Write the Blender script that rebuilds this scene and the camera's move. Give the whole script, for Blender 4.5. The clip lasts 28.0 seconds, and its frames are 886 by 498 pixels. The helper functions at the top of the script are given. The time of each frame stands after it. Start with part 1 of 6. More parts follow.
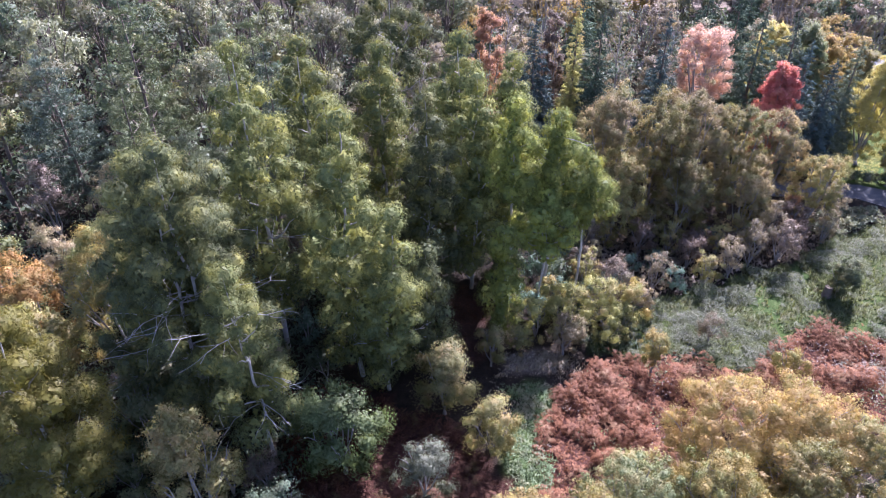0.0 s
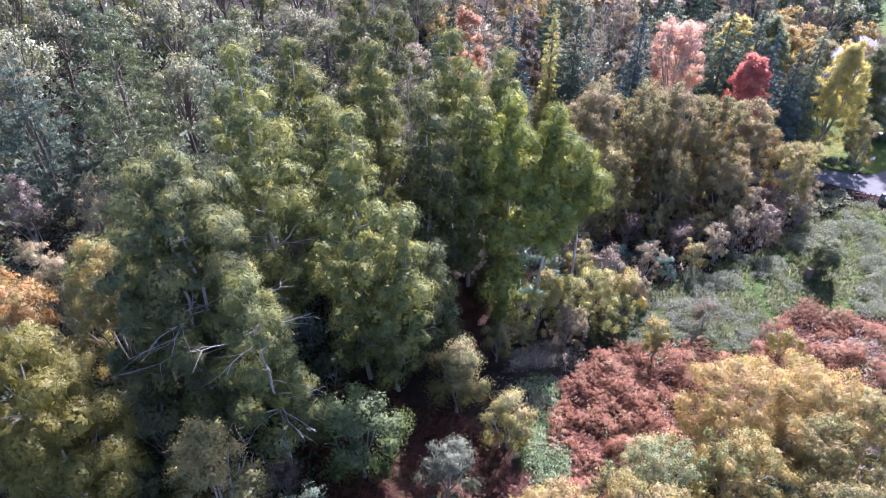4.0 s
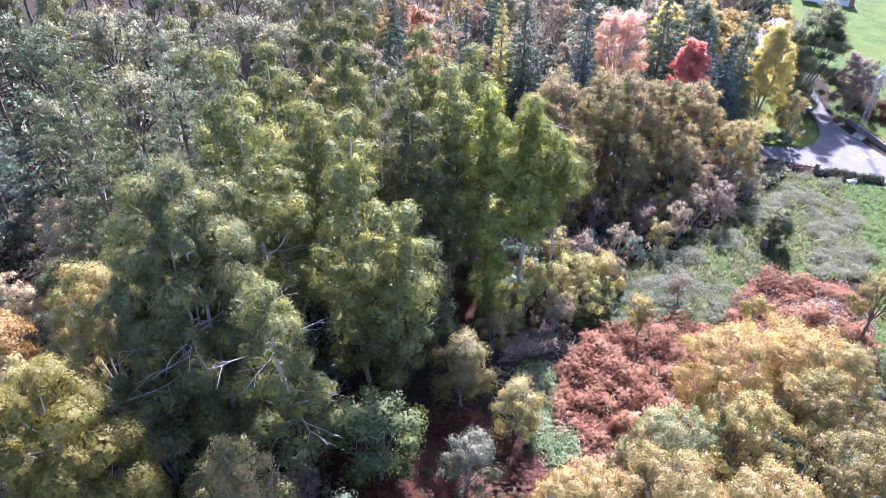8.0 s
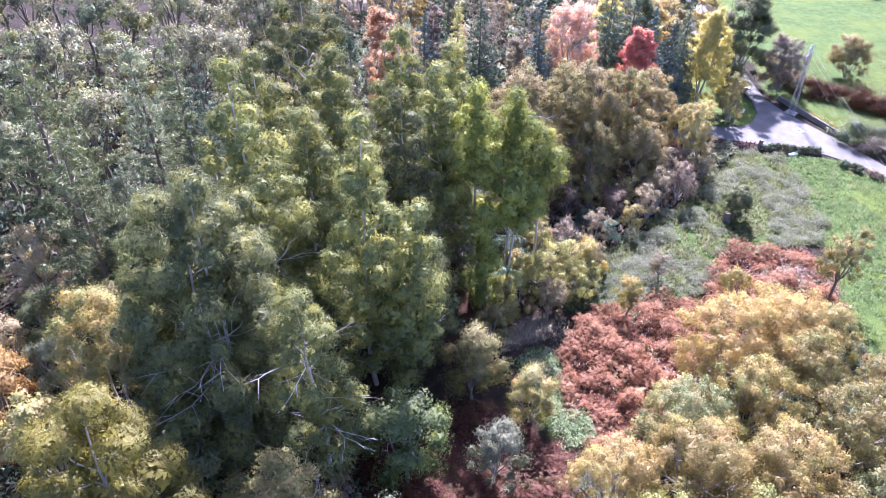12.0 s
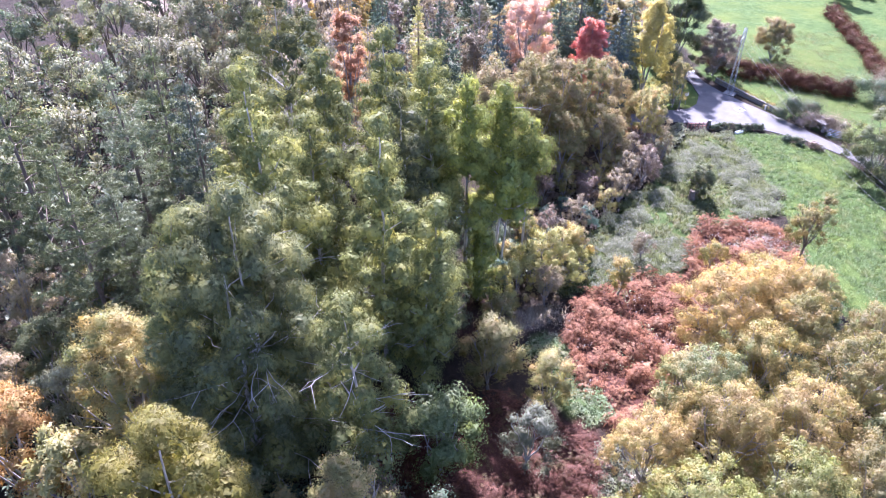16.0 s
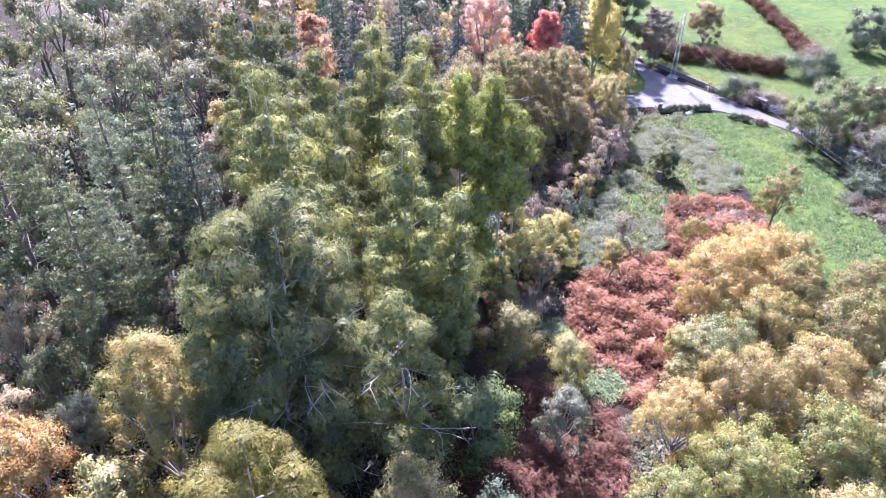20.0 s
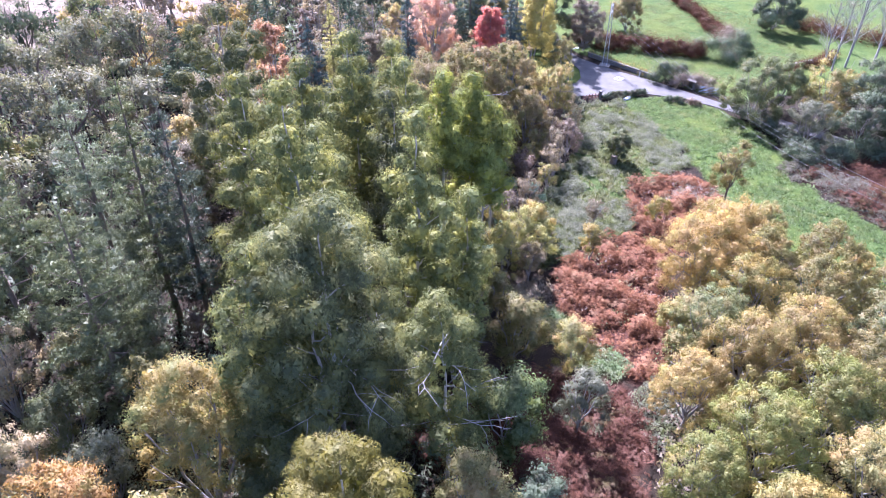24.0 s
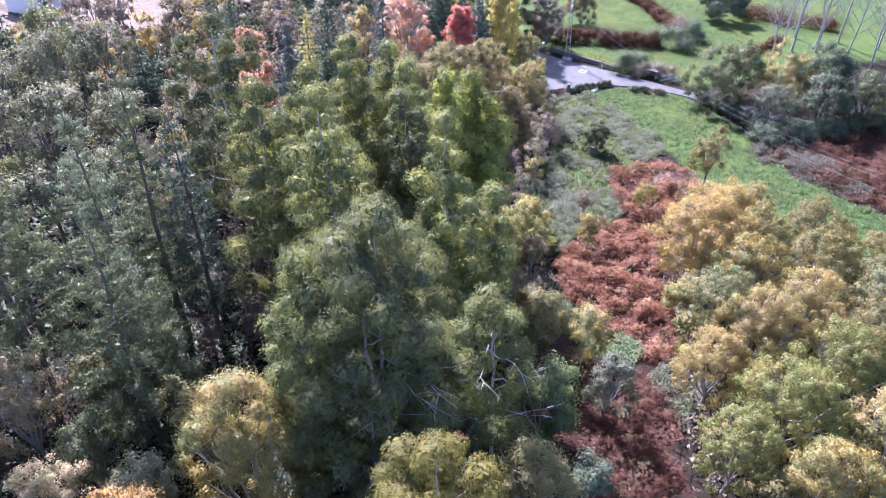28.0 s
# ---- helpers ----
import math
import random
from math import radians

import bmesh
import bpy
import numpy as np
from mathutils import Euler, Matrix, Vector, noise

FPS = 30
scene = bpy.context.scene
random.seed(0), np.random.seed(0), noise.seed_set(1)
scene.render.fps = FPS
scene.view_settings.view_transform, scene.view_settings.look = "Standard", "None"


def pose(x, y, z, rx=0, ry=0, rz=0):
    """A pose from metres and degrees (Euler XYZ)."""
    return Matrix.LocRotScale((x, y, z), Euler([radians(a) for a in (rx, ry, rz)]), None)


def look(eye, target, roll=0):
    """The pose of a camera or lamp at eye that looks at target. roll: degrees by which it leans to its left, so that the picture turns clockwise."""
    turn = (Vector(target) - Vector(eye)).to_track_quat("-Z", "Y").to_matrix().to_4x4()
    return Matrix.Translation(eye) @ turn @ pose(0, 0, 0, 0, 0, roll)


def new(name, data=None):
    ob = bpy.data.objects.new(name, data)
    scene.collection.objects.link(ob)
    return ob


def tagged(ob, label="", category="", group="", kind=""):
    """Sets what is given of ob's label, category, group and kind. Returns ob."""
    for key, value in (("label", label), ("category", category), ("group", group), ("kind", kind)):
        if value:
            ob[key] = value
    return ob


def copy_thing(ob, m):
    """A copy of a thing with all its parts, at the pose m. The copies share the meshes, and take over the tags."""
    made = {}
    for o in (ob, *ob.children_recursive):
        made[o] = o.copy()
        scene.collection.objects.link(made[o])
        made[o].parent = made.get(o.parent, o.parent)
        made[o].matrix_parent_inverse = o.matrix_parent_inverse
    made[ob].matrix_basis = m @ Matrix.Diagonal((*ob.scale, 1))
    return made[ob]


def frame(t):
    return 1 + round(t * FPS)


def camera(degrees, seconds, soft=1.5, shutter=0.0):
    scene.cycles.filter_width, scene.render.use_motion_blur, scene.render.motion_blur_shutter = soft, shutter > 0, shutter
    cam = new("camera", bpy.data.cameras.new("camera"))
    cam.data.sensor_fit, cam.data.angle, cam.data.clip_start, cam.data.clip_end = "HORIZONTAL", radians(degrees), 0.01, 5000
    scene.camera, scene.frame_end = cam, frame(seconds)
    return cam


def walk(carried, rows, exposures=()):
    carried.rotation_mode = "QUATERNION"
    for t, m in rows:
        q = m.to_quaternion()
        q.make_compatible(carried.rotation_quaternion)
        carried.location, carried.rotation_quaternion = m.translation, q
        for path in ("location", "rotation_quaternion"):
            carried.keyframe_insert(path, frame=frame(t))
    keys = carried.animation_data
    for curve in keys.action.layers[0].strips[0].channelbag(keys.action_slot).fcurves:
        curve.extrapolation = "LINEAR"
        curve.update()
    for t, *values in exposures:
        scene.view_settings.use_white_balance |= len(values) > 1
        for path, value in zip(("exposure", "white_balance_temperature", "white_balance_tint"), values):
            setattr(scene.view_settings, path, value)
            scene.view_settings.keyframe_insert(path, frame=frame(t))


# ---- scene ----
cam = camera(63.5, 28.0, soft=0.5)
METRES, EYE, TILT, LEAN, TURN = 45.0, 47.7, -36.75, 0.25, 0.0
ROWS = [
    (0.0, 0.0, 0.0, 0.0, 0.0, 0.0, -0.0),
    (0.5, -0.0068, -0.0006, 0.001, -0.04, 0.01, -0.02),
    (1.0, -0.0164, -0.0009, 0.0012, -0.08, 0.01, -0.02),
    (1.5, -0.0275, -0.0013, 0.0014, -0.38, -0.01, 0.14),
    (2.0, -0.0417, -0.0013, 0.0008, -1.08, -0.01, 0.59),
    (2.5, -0.0556, -0.0009, -0.0001, -1.81, 0.01, 1.06),
    (3.0, -0.0708, -0.0004, -0.0002, -2.52, -0.04, 1.54),
    (3.5, -0.085, -0.0003, -0.0004, -3.19, -0.05, 2.02),
    (5.5, -0.1449, -0.0002, -0.0016, -6.28, -0.15, 4.25),
    (6.0, -0.1614, 0.0004, -0.0014, -7.08, -0.19, 4.83),
    (6.5, -0.1783, 0.0019, -0.001, -7.85, -0.24, 5.37),
    (7.0, -0.1961, 0.0043, -0.0016, -8.68, -0.29, 5.95),
    (7.5, -0.2122, 0.0065, -0.0013, -9.43, -0.37, 6.49),
    (8.0, -0.2298, 0.009, -0.0006, -10.24, -0.46, 7.08),
    (8.5, -0.2466, 0.0104, 0.0005, -10.99, -0.55, 7.62),
    (9.0, -0.2648, 0.0127, 0.0013, -11.79, -0.66, 8.2),
    (9.5, -0.2813, 0.0153, 0.0014, -12.54, -0.72, 8.74),
    (10.0, -0.2988, 0.0183, 0.0032, -13.34, -0.84, 9.3),
    (10.5, -0.3158, 0.0215, 0.0046, -14.1, -0.95, 9.85),
    (11.0, -0.3341, 0.0254, 0.0058, -14.92, -1.03, 10.42),
    (11.5, -0.3504, 0.0294, 0.0095, -15.67, -1.19, 10.97),
    (12.0, -0.3693, 0.0344, 0.0128, -16.51, -1.33, 11.54),
    (12.5, -0.3867, 0.0388, 0.017, -17.28, -1.52, 12.06),
    (14.5, -0.4629, 0.0588, 0.026, -20.54, -2.09, 14.27),
    (15.0, -0.4821, 0.0638, 0.0307, -21.39, -2.34, 14.8),
    (15.5, -0.4998, 0.0689, 0.0355, -22.17, -2.56, 15.3),
    (16.0, -0.519, 0.0751, 0.0402, -23.04, -2.81, 15.85),
    (16.5, -0.5366, 0.0812, 0.0447, -23.85, -3.04, 16.36),
    (17.0, -0.5545, 0.0892, 0.0493, -24.7, -3.27, 16.9),
    (17.5, -0.5712, 0.0967, 0.0537, -25.49, -3.51, 17.4),
    (18.0, -0.5896, 0.1051, 0.0579, -26.37, -3.8, 17.94),
    (18.5, -0.6067, 0.113, 0.0619, -27.17, -4.06, 18.45),
    (19.0, -0.6249, 0.1216, 0.0678, -28.05, -4.32, 18.97),
    (19.5, -0.642, 0.1292, 0.0744, -28.87, -4.61, 19.45),
    (20.0, -0.6609, 0.1378, 0.0815, -29.77, -4.9, 20.0),
    (20.5, -0.6781, 0.146, 0.0886, -30.61, -5.17, 20.49),
    (21.0, -0.6962, 0.1543, 0.097, -31.52, -5.49, 21.03),
    (21.5, -0.7127, 0.1629, 0.1041, -32.37, -5.79, 21.51),
    (23.5, -0.7799, 0.2017, 0.1343, -36.71, -7.43, 23.84),
    (24.0, -0.7954, 0.213, 0.1405, -37.85, -7.92, 24.42),
    (24.5, -0.8102, 0.2241, 0.1461, -38.79, -8.33, 24.89),
    (25.0, -0.8263, 0.2355, 0.153, -39.82, -8.77, 25.4),
    (25.5, -0.8412, 0.2457, 0.1609, -40.79, -9.2, 25.84),
    (26.0, -0.8576, 0.2562, 0.1704, -41.81, -9.67, 26.31),
    (26.5, -0.8717, 0.2656, 0.179, -42.58, -10.01, 26.67),
    (27.0, -0.8858, 0.2755, 0.1881, -43.32, -10.34, 27.02),
    (27.5, -0.8965, 0.2837, 0.1961, -43.7, -10.49, 27.22),
    (28.0, -0.8995, 0.2884, 0.1999, -43.62, -10.43, 27.24),
]
from mathutils import geometry

walk(cam, [(t, pose(0, 0, EYE, TILT, LEAN, TURN) @ pose(METRES * x, METRES * y, METRES * z, 90 + pitch, roll, yaw)) for t, x, y, z, yaw, pitch, roll in ROWS],
     exposures=[(0, 2.11, 5310, 37), (3.5, 2.24, 5310, 37), (6, 2.49, 5310, 37), (11, 2.69, 5310, 38.5), (17, 2.74, 5280, 40), (21, 2.74, 5280, 40), (25, 2.47, 5230, 38), (28, 2.3, 5180, 37)])

# ---------------------------------------------------------------- light
SUN_AZ, SUN_EL = 26.0, 41.0          # degrees from +y (to the left: minus), and above the horizon
world = bpy.data.worlds.new("sky")
scene.world = world
world.use_nodes = True
wn = world.node_tree.nodes
sky = wn.new("ShaderNodeTexSky")
sky.sky_type, sky.sun_disc = "NISHITA", False
sky.sun_elevation, sky.sun_rotation = radians(SUN_EL), radians(SUN_AZ)
sky.air_density, sky.dust_density = 1.0, 2.0
wn["Background"].inputs["Strength"].default_value = 0.086
world.node_tree.links.new(sky.outputs[0], wn["Background"].inputs["Color"])
sun = new("sun", bpy.data.lights.new("sun", "SUN"))
sun.data.energy, sun.data.angle, sun.data.color = 4.6, radians(0.6), (1.0, 0.95, 0.88)
SUN_WAY = Vector((math.sin(radians(SUN_AZ)) * math.cos(radians(SUN_EL)), math.cos(radians(SUN_AZ)) * math.cos(radians(SUN_EL)), math.sin(radians(SUN_EL))))
sun.matrix_world = look(SUN_WAY * 120, (0, 0, 0))


# ---------------------------------------------------------------- materials
def nodes_of(name):
    mat = bpy.data.materials.new(name)
    mat.use_nodes = True
    tree = mat.node_tree
    tree.nodes.clear()
    return mat, tree.nodes, tree.links


def ramp(nodes, links, source, stops):
    r = nodes.new("ShaderNodeValToRGB")
    while len(r.color_ramp.elements) < len(stops):
        r.color_ramp.elements.new(0.5)
    for e, (p, c) in zip(r.color_ramp.elements, stops):
        e.position, e.color = p, (*c, 1)
    links.new(source, r.inputs[0])
    return r.outputs[0]


def texture(nodes, links, scale, detail=3.0, where="Object", rough=0.6):
    co = nodes.new("ShaderNodeTexCoord")
    n = nodes.new("ShaderNodeTexNoise")
    n.inputs["Scale"].default_value, n.inputs["Detail"].default_value, n.inputs["Roughness"].default_value = scale, detail, rough
    links.new(co.outputs[where], n.inputs["Vector"])
    return n.outputs["Fac"]


def blend(nodes, links, fac, a, b, kind="MIX"):
    m = nodes.new("ShaderNodeMix")
    m.data_type, m.blend_type = "RGBA", kind
    for socket, v in ((m.inputs[0], fac), (m.inputs[6], a), (m.inputs[7], b)):
        if isinstance(v, (int, float)):
            socket.default_value = v
        elif isinstance(v, tuple):
            socket.default_value = (*v, 1)
        else:
            links.new(v, socket)
    return m.outputs[2]


LUSH = 1.3                            # how pale all leaves are


def leaf_material(name, dark, mid, light, accent=None, translucent=0.5, gloss=0.02, rough=0.6, much=0.5, vivid=0.95):
    """Leaves: every leaf has its own tint, every branch a shift of it, and every tree another."""
    dark, mid, light = (tuple(min(0.8, v * LUSH) for v in c) for c in (dark, mid, light))
    accent = accent and tuple(min(0.8, v * LUSH) for v in accent)
    mat, nodes, links = nodes_of(name)
    geo = nodes.new("ShaderNodeNewGeometry")
    info = nodes.new("ShaderNodeObjectInfo")
    near = lambda c, k: tuple(m + (v - m) * k for v, m in zip(c, mid))
    each = ramp(nodes, links, geo.outputs["Random Per Island"], [(0.0, near(dark, 0.45)), (0.5, mid), (1.0, near(light, 0.5))])
    spray = texture(nodes, links, 0.9, 3.0)
    each = blend(nodes, links, 1.0, each, ramp(nodes, links, spray, [(0.32, (0.72, 0.72, 0.72)), (0.68, (1.25, 1.25, 1.25))]), "MULTIPLY")
    patch = texture(nodes, links, 0.55, 2.0)
    if accent:
        soft = nodes.new("ShaderNodeMapRange")
        soft.inputs["From Min"].default_value, soft.inputs["From Max"].default_value = 0.62 - 0.3 * much, 0.78 - 0.2 * much
        links.new(patch, soft.inputs["Value"])
        each = blend(nodes, links, soft.outputs[0], each, accent)
    hsv = nodes.new("ShaderNodeHueSaturation")
    shift = nodes.new("ShaderNodeMapRange")
    shift.inputs["To Min"].default_value, shift.inputs["To Max"].default_value = 0.82, 1.2
    hsv.inputs["Saturation"].default_value = vivid
    links.new(info.outputs["Random"], shift.inputs["Value"])
    links.new(shift.outputs[0], hsv.inputs["Value"])
    links.new(each, hsv.inputs["Color"])
    colour = hsv.outputs[0]
    diff, trans, shine = nodes.new("ShaderNodeBsdfDiffuse"), nodes.new("ShaderNodeBsdfTranslucent"), nodes.new("ShaderNodeBsdfGlossy")
    links.new(colour, diff.inputs["Color"])
    links.new(blend(nodes, links, 1.0, colour, (1.0, 0.97, 0.74), "MULTIPLY"), trans.inputs["Color"])
    shine.inputs["Roughness"].default_value = rough
    shine.inputs["Color"].default_value = (1.0, 0.98, 0.92, 1)
    one, two, out = nodes.new("ShaderNodeMixShader"), nodes.new("ShaderNodeMixShader"), nodes.new("ShaderNodeOutputMaterial")
    one.inputs[0].default_value, two.inputs[0].default_value = translucent, gloss
    links.new(diff.outputs[0], one.inputs[1]), links.new(trans.outputs[0], one.inputs[2])
    links.new(one.outputs[0], two.inputs[1]), links.new(shine.outputs[0], two.inputs[2])
    links.new(two.outputs[0], out.inputs["Surface"])
    return mat


def solid(name, a, b, scale=3.0, rough=0.85, metal=0.0, bump=0.3, fine=25.0):
    """A rough solid surface with tint at two scales and fine relief."""
    mat, nodes, links = nodes_of(name)
    col = ramp(nodes, links, texture(nodes, links, scale, 4.0), [(0.3, a), (0.7, b)])
    grain = texture(nodes, links, fine, 5.0)
    col = blend(nodes, links, 0.35, col, ramp(nodes, links, grain, [(0.25, (0.25, 0.25, 0.25)), (0.75, (1.0, 1.0, 1.0))]), "MULTIPLY")
    p, out, bm_ = nodes.new("ShaderNodeBsdfPrincipled"), nodes.new("ShaderNodeOutputMaterial"), nodes.new("ShaderNodeBump")
    bm_.inputs["Strength"].default_value, bm_.inputs["Distance"].default_value = bump, 0.03
    links.new(grain, bm_.inputs["Height"])
    links.new(col, p.inputs["Base Color"]), links.new(bm_.outputs[0], p.inputs["Normal"])
    p.inputs["Roughness"].default_value, p.inputs["Metallic"].default_value = rough, metal
    links.new(p.outputs[0], out.inputs["Surface"])
    return mat


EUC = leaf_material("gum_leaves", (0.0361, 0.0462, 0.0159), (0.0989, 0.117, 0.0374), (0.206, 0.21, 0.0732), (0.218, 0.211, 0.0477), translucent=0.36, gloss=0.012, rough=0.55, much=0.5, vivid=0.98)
# gum leaves again, paler: direct sun put into the leaf colour
EUC_SUNLIT = leaf_material("sunlit_gum_leaves", (0.055, 0.0736, 0.0202), (0.147, 0.179, 0.0478), (0.289, 0.308, 0.0902), (0.303, 0.308, 0.0598), translucent=0.48, gloss=0.012, rough=0.55, much=0.55, vivid=1.02)
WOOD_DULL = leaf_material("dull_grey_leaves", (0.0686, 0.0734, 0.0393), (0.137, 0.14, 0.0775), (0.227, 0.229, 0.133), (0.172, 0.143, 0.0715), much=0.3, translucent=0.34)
# gum leaves again, darker: the crowns' shaded side put into the leaf colour
EUC_SHADED = leaf_material("shaded_gum_leaves", (0.0285, 0.0377, 0.0177), (0.0673, 0.0792, 0.0324), (0.146, 0.151, 0.0626), (0.163, 0.157, 0.0427), translucent=0.34, gloss=0.012, rough=0.55, much=0.45, vivid=1)
EUC_YELLOW = leaf_material("yellow_gum_leaves", (0.0564, 0.0517, 0.00905), (0.12, 0.105, 0.0194), (0.192, 0.167, 0.0356), (0.086, 0.0881, 0.0194), vivid=1.05, translucent=0.36)
OAK_GREEN = leaf_material("oak_green_leaves", (0.05, 0.0665, 0.0266), (0.11, 0.131, 0.0475), (0.175, 0.185, 0.076), (0.22, 0.176, 0.0665), much=0.4, vivid=0.95, translucent=0.4)
OAK_DEEP = leaf_material("deep_green_oak_leaves", (0.035, 0.05, 0.022), (0.078, 0.098, 0.038), (0.125, 0.14, 0.06), (0.15, 0.13, 0.055), much=0.35, vivid=0.95)
OAK_BRIGHT = leaf_material("bright_oak_leaves", (0.0682, 0.0833, 0.0248), (0.145, 0.162, 0.0454), (0.226, 0.23, 0.0763), (0.231, 0.187, 0.0638), much=0.45, vivid=1.03)
OAK_GOLD = leaf_material("golden_oak_leaves", (0.173, 0.117, 0.0404), (0.297, 0.209, 0.0752), (0.404, 0.301, 0.125), (0.238, 0.206, 0.0655), translucent=0.6, much=0.55, vivid=1.0)
OAK_BROWN = leaf_material("brown_oak_leaves", (0.134, 0.1, 0.0385), (0.286, 0.211, 0.0819), (0.431, 0.338, 0.155), (0.259, 0.238, 0.0771), translucent=0.6, much=0.6, vivid=1.0)
OAK_OLIVE = leaf_material("olive_oak_leaves", (0.0875, 0.0908, 0.0319), (0.193, 0.186, 0.0637), (0.321, 0.286, 0.109), (0.35, 0.248, 0.1), much=0.45, vivid=1.0)
OAK_MOSS = leaf_material("brownish_green_oak_leaves", (0.0741, 0.0756, 0.026), (0.154, 0.147, 0.0483), (0.242, 0.216, 0.0789), (0.216, 0.156, 0.0576), much=0.5, vivid=1.0)
OAK_TAN = leaf_material("tan_oak_leaves", (0.127, 0.0939, 0.036), (0.246, 0.183, 0.072), (0.374, 0.29, 0.128), (0.201, 0.192, 0.064), much=0.5, vivid=0.92)
OAK_RUSSET = leaf_material("russet_oak_leaves", (0.0969, 0.0746, 0.0374), (0.199, 0.155, 0.0726), (0.325, 0.254, 0.123), (0.182, 0.175, 0.066), translucent=0.5, much=0.55, vivid=1.0)
OAK_MIXED = leaf_material("mottled_oak_leaves", (0.126, 0.0977, 0.0316), (0.242, 0.186, 0.0604), (0.349, 0.274, 0.106), (0.145, 0.163, 0.0566), translucent=0.42, much=0.6, vivid=1.06)
PEACH_ORANGE = leaf_material("orange_peach_leaves", (0.154, 0.0855, 0.0272), (0.274, 0.157, 0.0528), (0.384, 0.247, 0.092), (0.23, 0.18, 0.056), much=0.4, vivid=1.05, translucent=0.38)
PINK_GREY = leaf_material("grey_brown_twigs", (0.1, 0.0854, 0.054), (0.188, 0.156, 0.0984), (0.281, 0.238, 0.162), (0.213, 0.165, 0.084), much=0.4)
GREY_LEAF = leaf_material("grey_willow_leaves", (0.0585, 0.0648, 0.0384), (0.107, 0.116, 0.0716), (0.172, 0.185, 0.119))
ROUND_GREEN = leaf_material("fresh_green_leaves", (0.05, 0.072, 0.022), (0.1, 0.134, 0.04), (0.175, 0.212, 0.074), (0.155, 0.178, 0.05), much=0.25, vivid=0.95)
YELLOW_LEAF = leaf_material("yellow_leaves", (0.231, 0.2, 0.055), (0.385, 0.34, 0.105), (0.506, 0.454, 0.17), translucent=0.6, vivid=1.0)
LIME_LEAF = leaf_material("lime_yellow_leaves", (0.133, 0.138, 0.0391), (0.274, 0.271, 0.0782), (0.399, 0.378, 0.136), (0.308, 0.241, 0.0957), much=0.4, vivid=0.95)
PEACH_LEAF = leaf_material("peach_dry_leaves", (0.168, 0.124, 0.0615), (0.267, 0.208, 0.111), (0.35, 0.288, 0.167), (0.224, 0.208, 0.0802), translucent=0.38)
RED_LEAF = leaf_material("red_leaves", (0.303, 0.0499, 0.0377), (0.541, 0.125, 0.0807), (0.703, 0.287, 0.172), (0.627, 0.25, 0.118), much=0.35, vivid=0.9)
PINK_LEAF = leaf_material("pink_red_leaves", (0.29, 0.16, 0.115), (0.44, 0.30, 0.22), (0.58, 0.46, 0.37), (0.42, 0.20, 0.10), much=0.55)
RUST_LEAF = leaf_material("rust_leaves", (0.14, 0.062, 0.03), (0.26, 0.125, 0.058), (0.39, 0.21, 0.1), (0.25, 0.16, 0.075))
DUSK_LEAF = leaf_material("dusky_brown_leaves", (0.075, 0.052, 0.038), (0.13, 0.092, 0.066), (0.2, 0.15, 0.11))
PINE = leaf_material("pine_needles", (0.0401, 0.0529, 0.0212), (0.0939, 0.115, 0.0482), (0.176, 0.198, 0.0969), (0.134, 0.138, 0.05), translucent=0.24, much=0.25)
PINE_PALE = leaf_material("pale_pine_needles", (0.0636, 0.0813, 0.0437), (0.116, 0.138, 0.0778), (0.19, 0.208, 0.129), translucent=0.28)
PINE_BLUE = leaf_material("blue_pine_needles", (0.0292, 0.0442, 0.0292), (0.0618, 0.0845, 0.0572), (0.123, 0.152, 0.108), translucent=0.22)
SPRUCE = leaf_material("spruce_needles", (0.0234, 0.0416, 0.025), (0.0494, 0.078, 0.045), (0.111, 0.15, 0.0875), translucent=0.15)
SPRUCE_BLUE = leaf_material("blue_spruce_needles", (0.02, 0.035, 0.0312), (0.045, 0.07, 0.06), (0.106, 0.144, 0.12), translucent=0.15)
WOOD_GREY = leaf_material("grey_wood_leaves", (0.0715, 0.0816, 0.0427), (0.141, 0.153, 0.0828), (0.228, 0.236, 0.139), (0.185, 0.167, 0.0828), much=0.3, translucent=0.34)
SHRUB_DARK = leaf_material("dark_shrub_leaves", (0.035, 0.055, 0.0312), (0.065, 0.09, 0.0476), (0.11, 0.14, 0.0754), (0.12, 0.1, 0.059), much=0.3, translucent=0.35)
SHRUB_BROWN = leaf_material("brown_shrub_leaves", (0.0894, 0.066, 0.049), (0.161, 0.122, 0.0894), (0.254, 0.203, 0.151), (0.122, 0.122, 0.066), much=0.4, translucent=0.36)
BROOM = leaf_material("broom_twigs", (0.05, 0.09, 0.0603), (0.085, 0.135, 0.0898), (0.13, 0.18, 0.124), translucent=0.25)
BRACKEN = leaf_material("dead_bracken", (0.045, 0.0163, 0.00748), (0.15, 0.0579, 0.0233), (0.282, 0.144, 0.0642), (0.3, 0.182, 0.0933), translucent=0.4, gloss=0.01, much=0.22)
# purple-brown of the hedge banks; also bracken and litter darkened for tree shade
BRACKEN_DARK = leaf_material("purple_and_shaded_bracken", (0.031, 0.0117, 0.006), (0.065, 0.0256, 0.0136), (0.112, 0.0512, 0.0263), (0.0619, 0.0472, 0.015), translucent=0.35, gloss=0.01, much=0.35)
BRAMBLE = leaf_material("bramble_leaves", (0.08, 0.09, 0.055), (0.14, 0.153, 0.1), (0.215, 0.228, 0.16), (0.115, 0.14, 0.052), gloss=0.02, much=0.5)
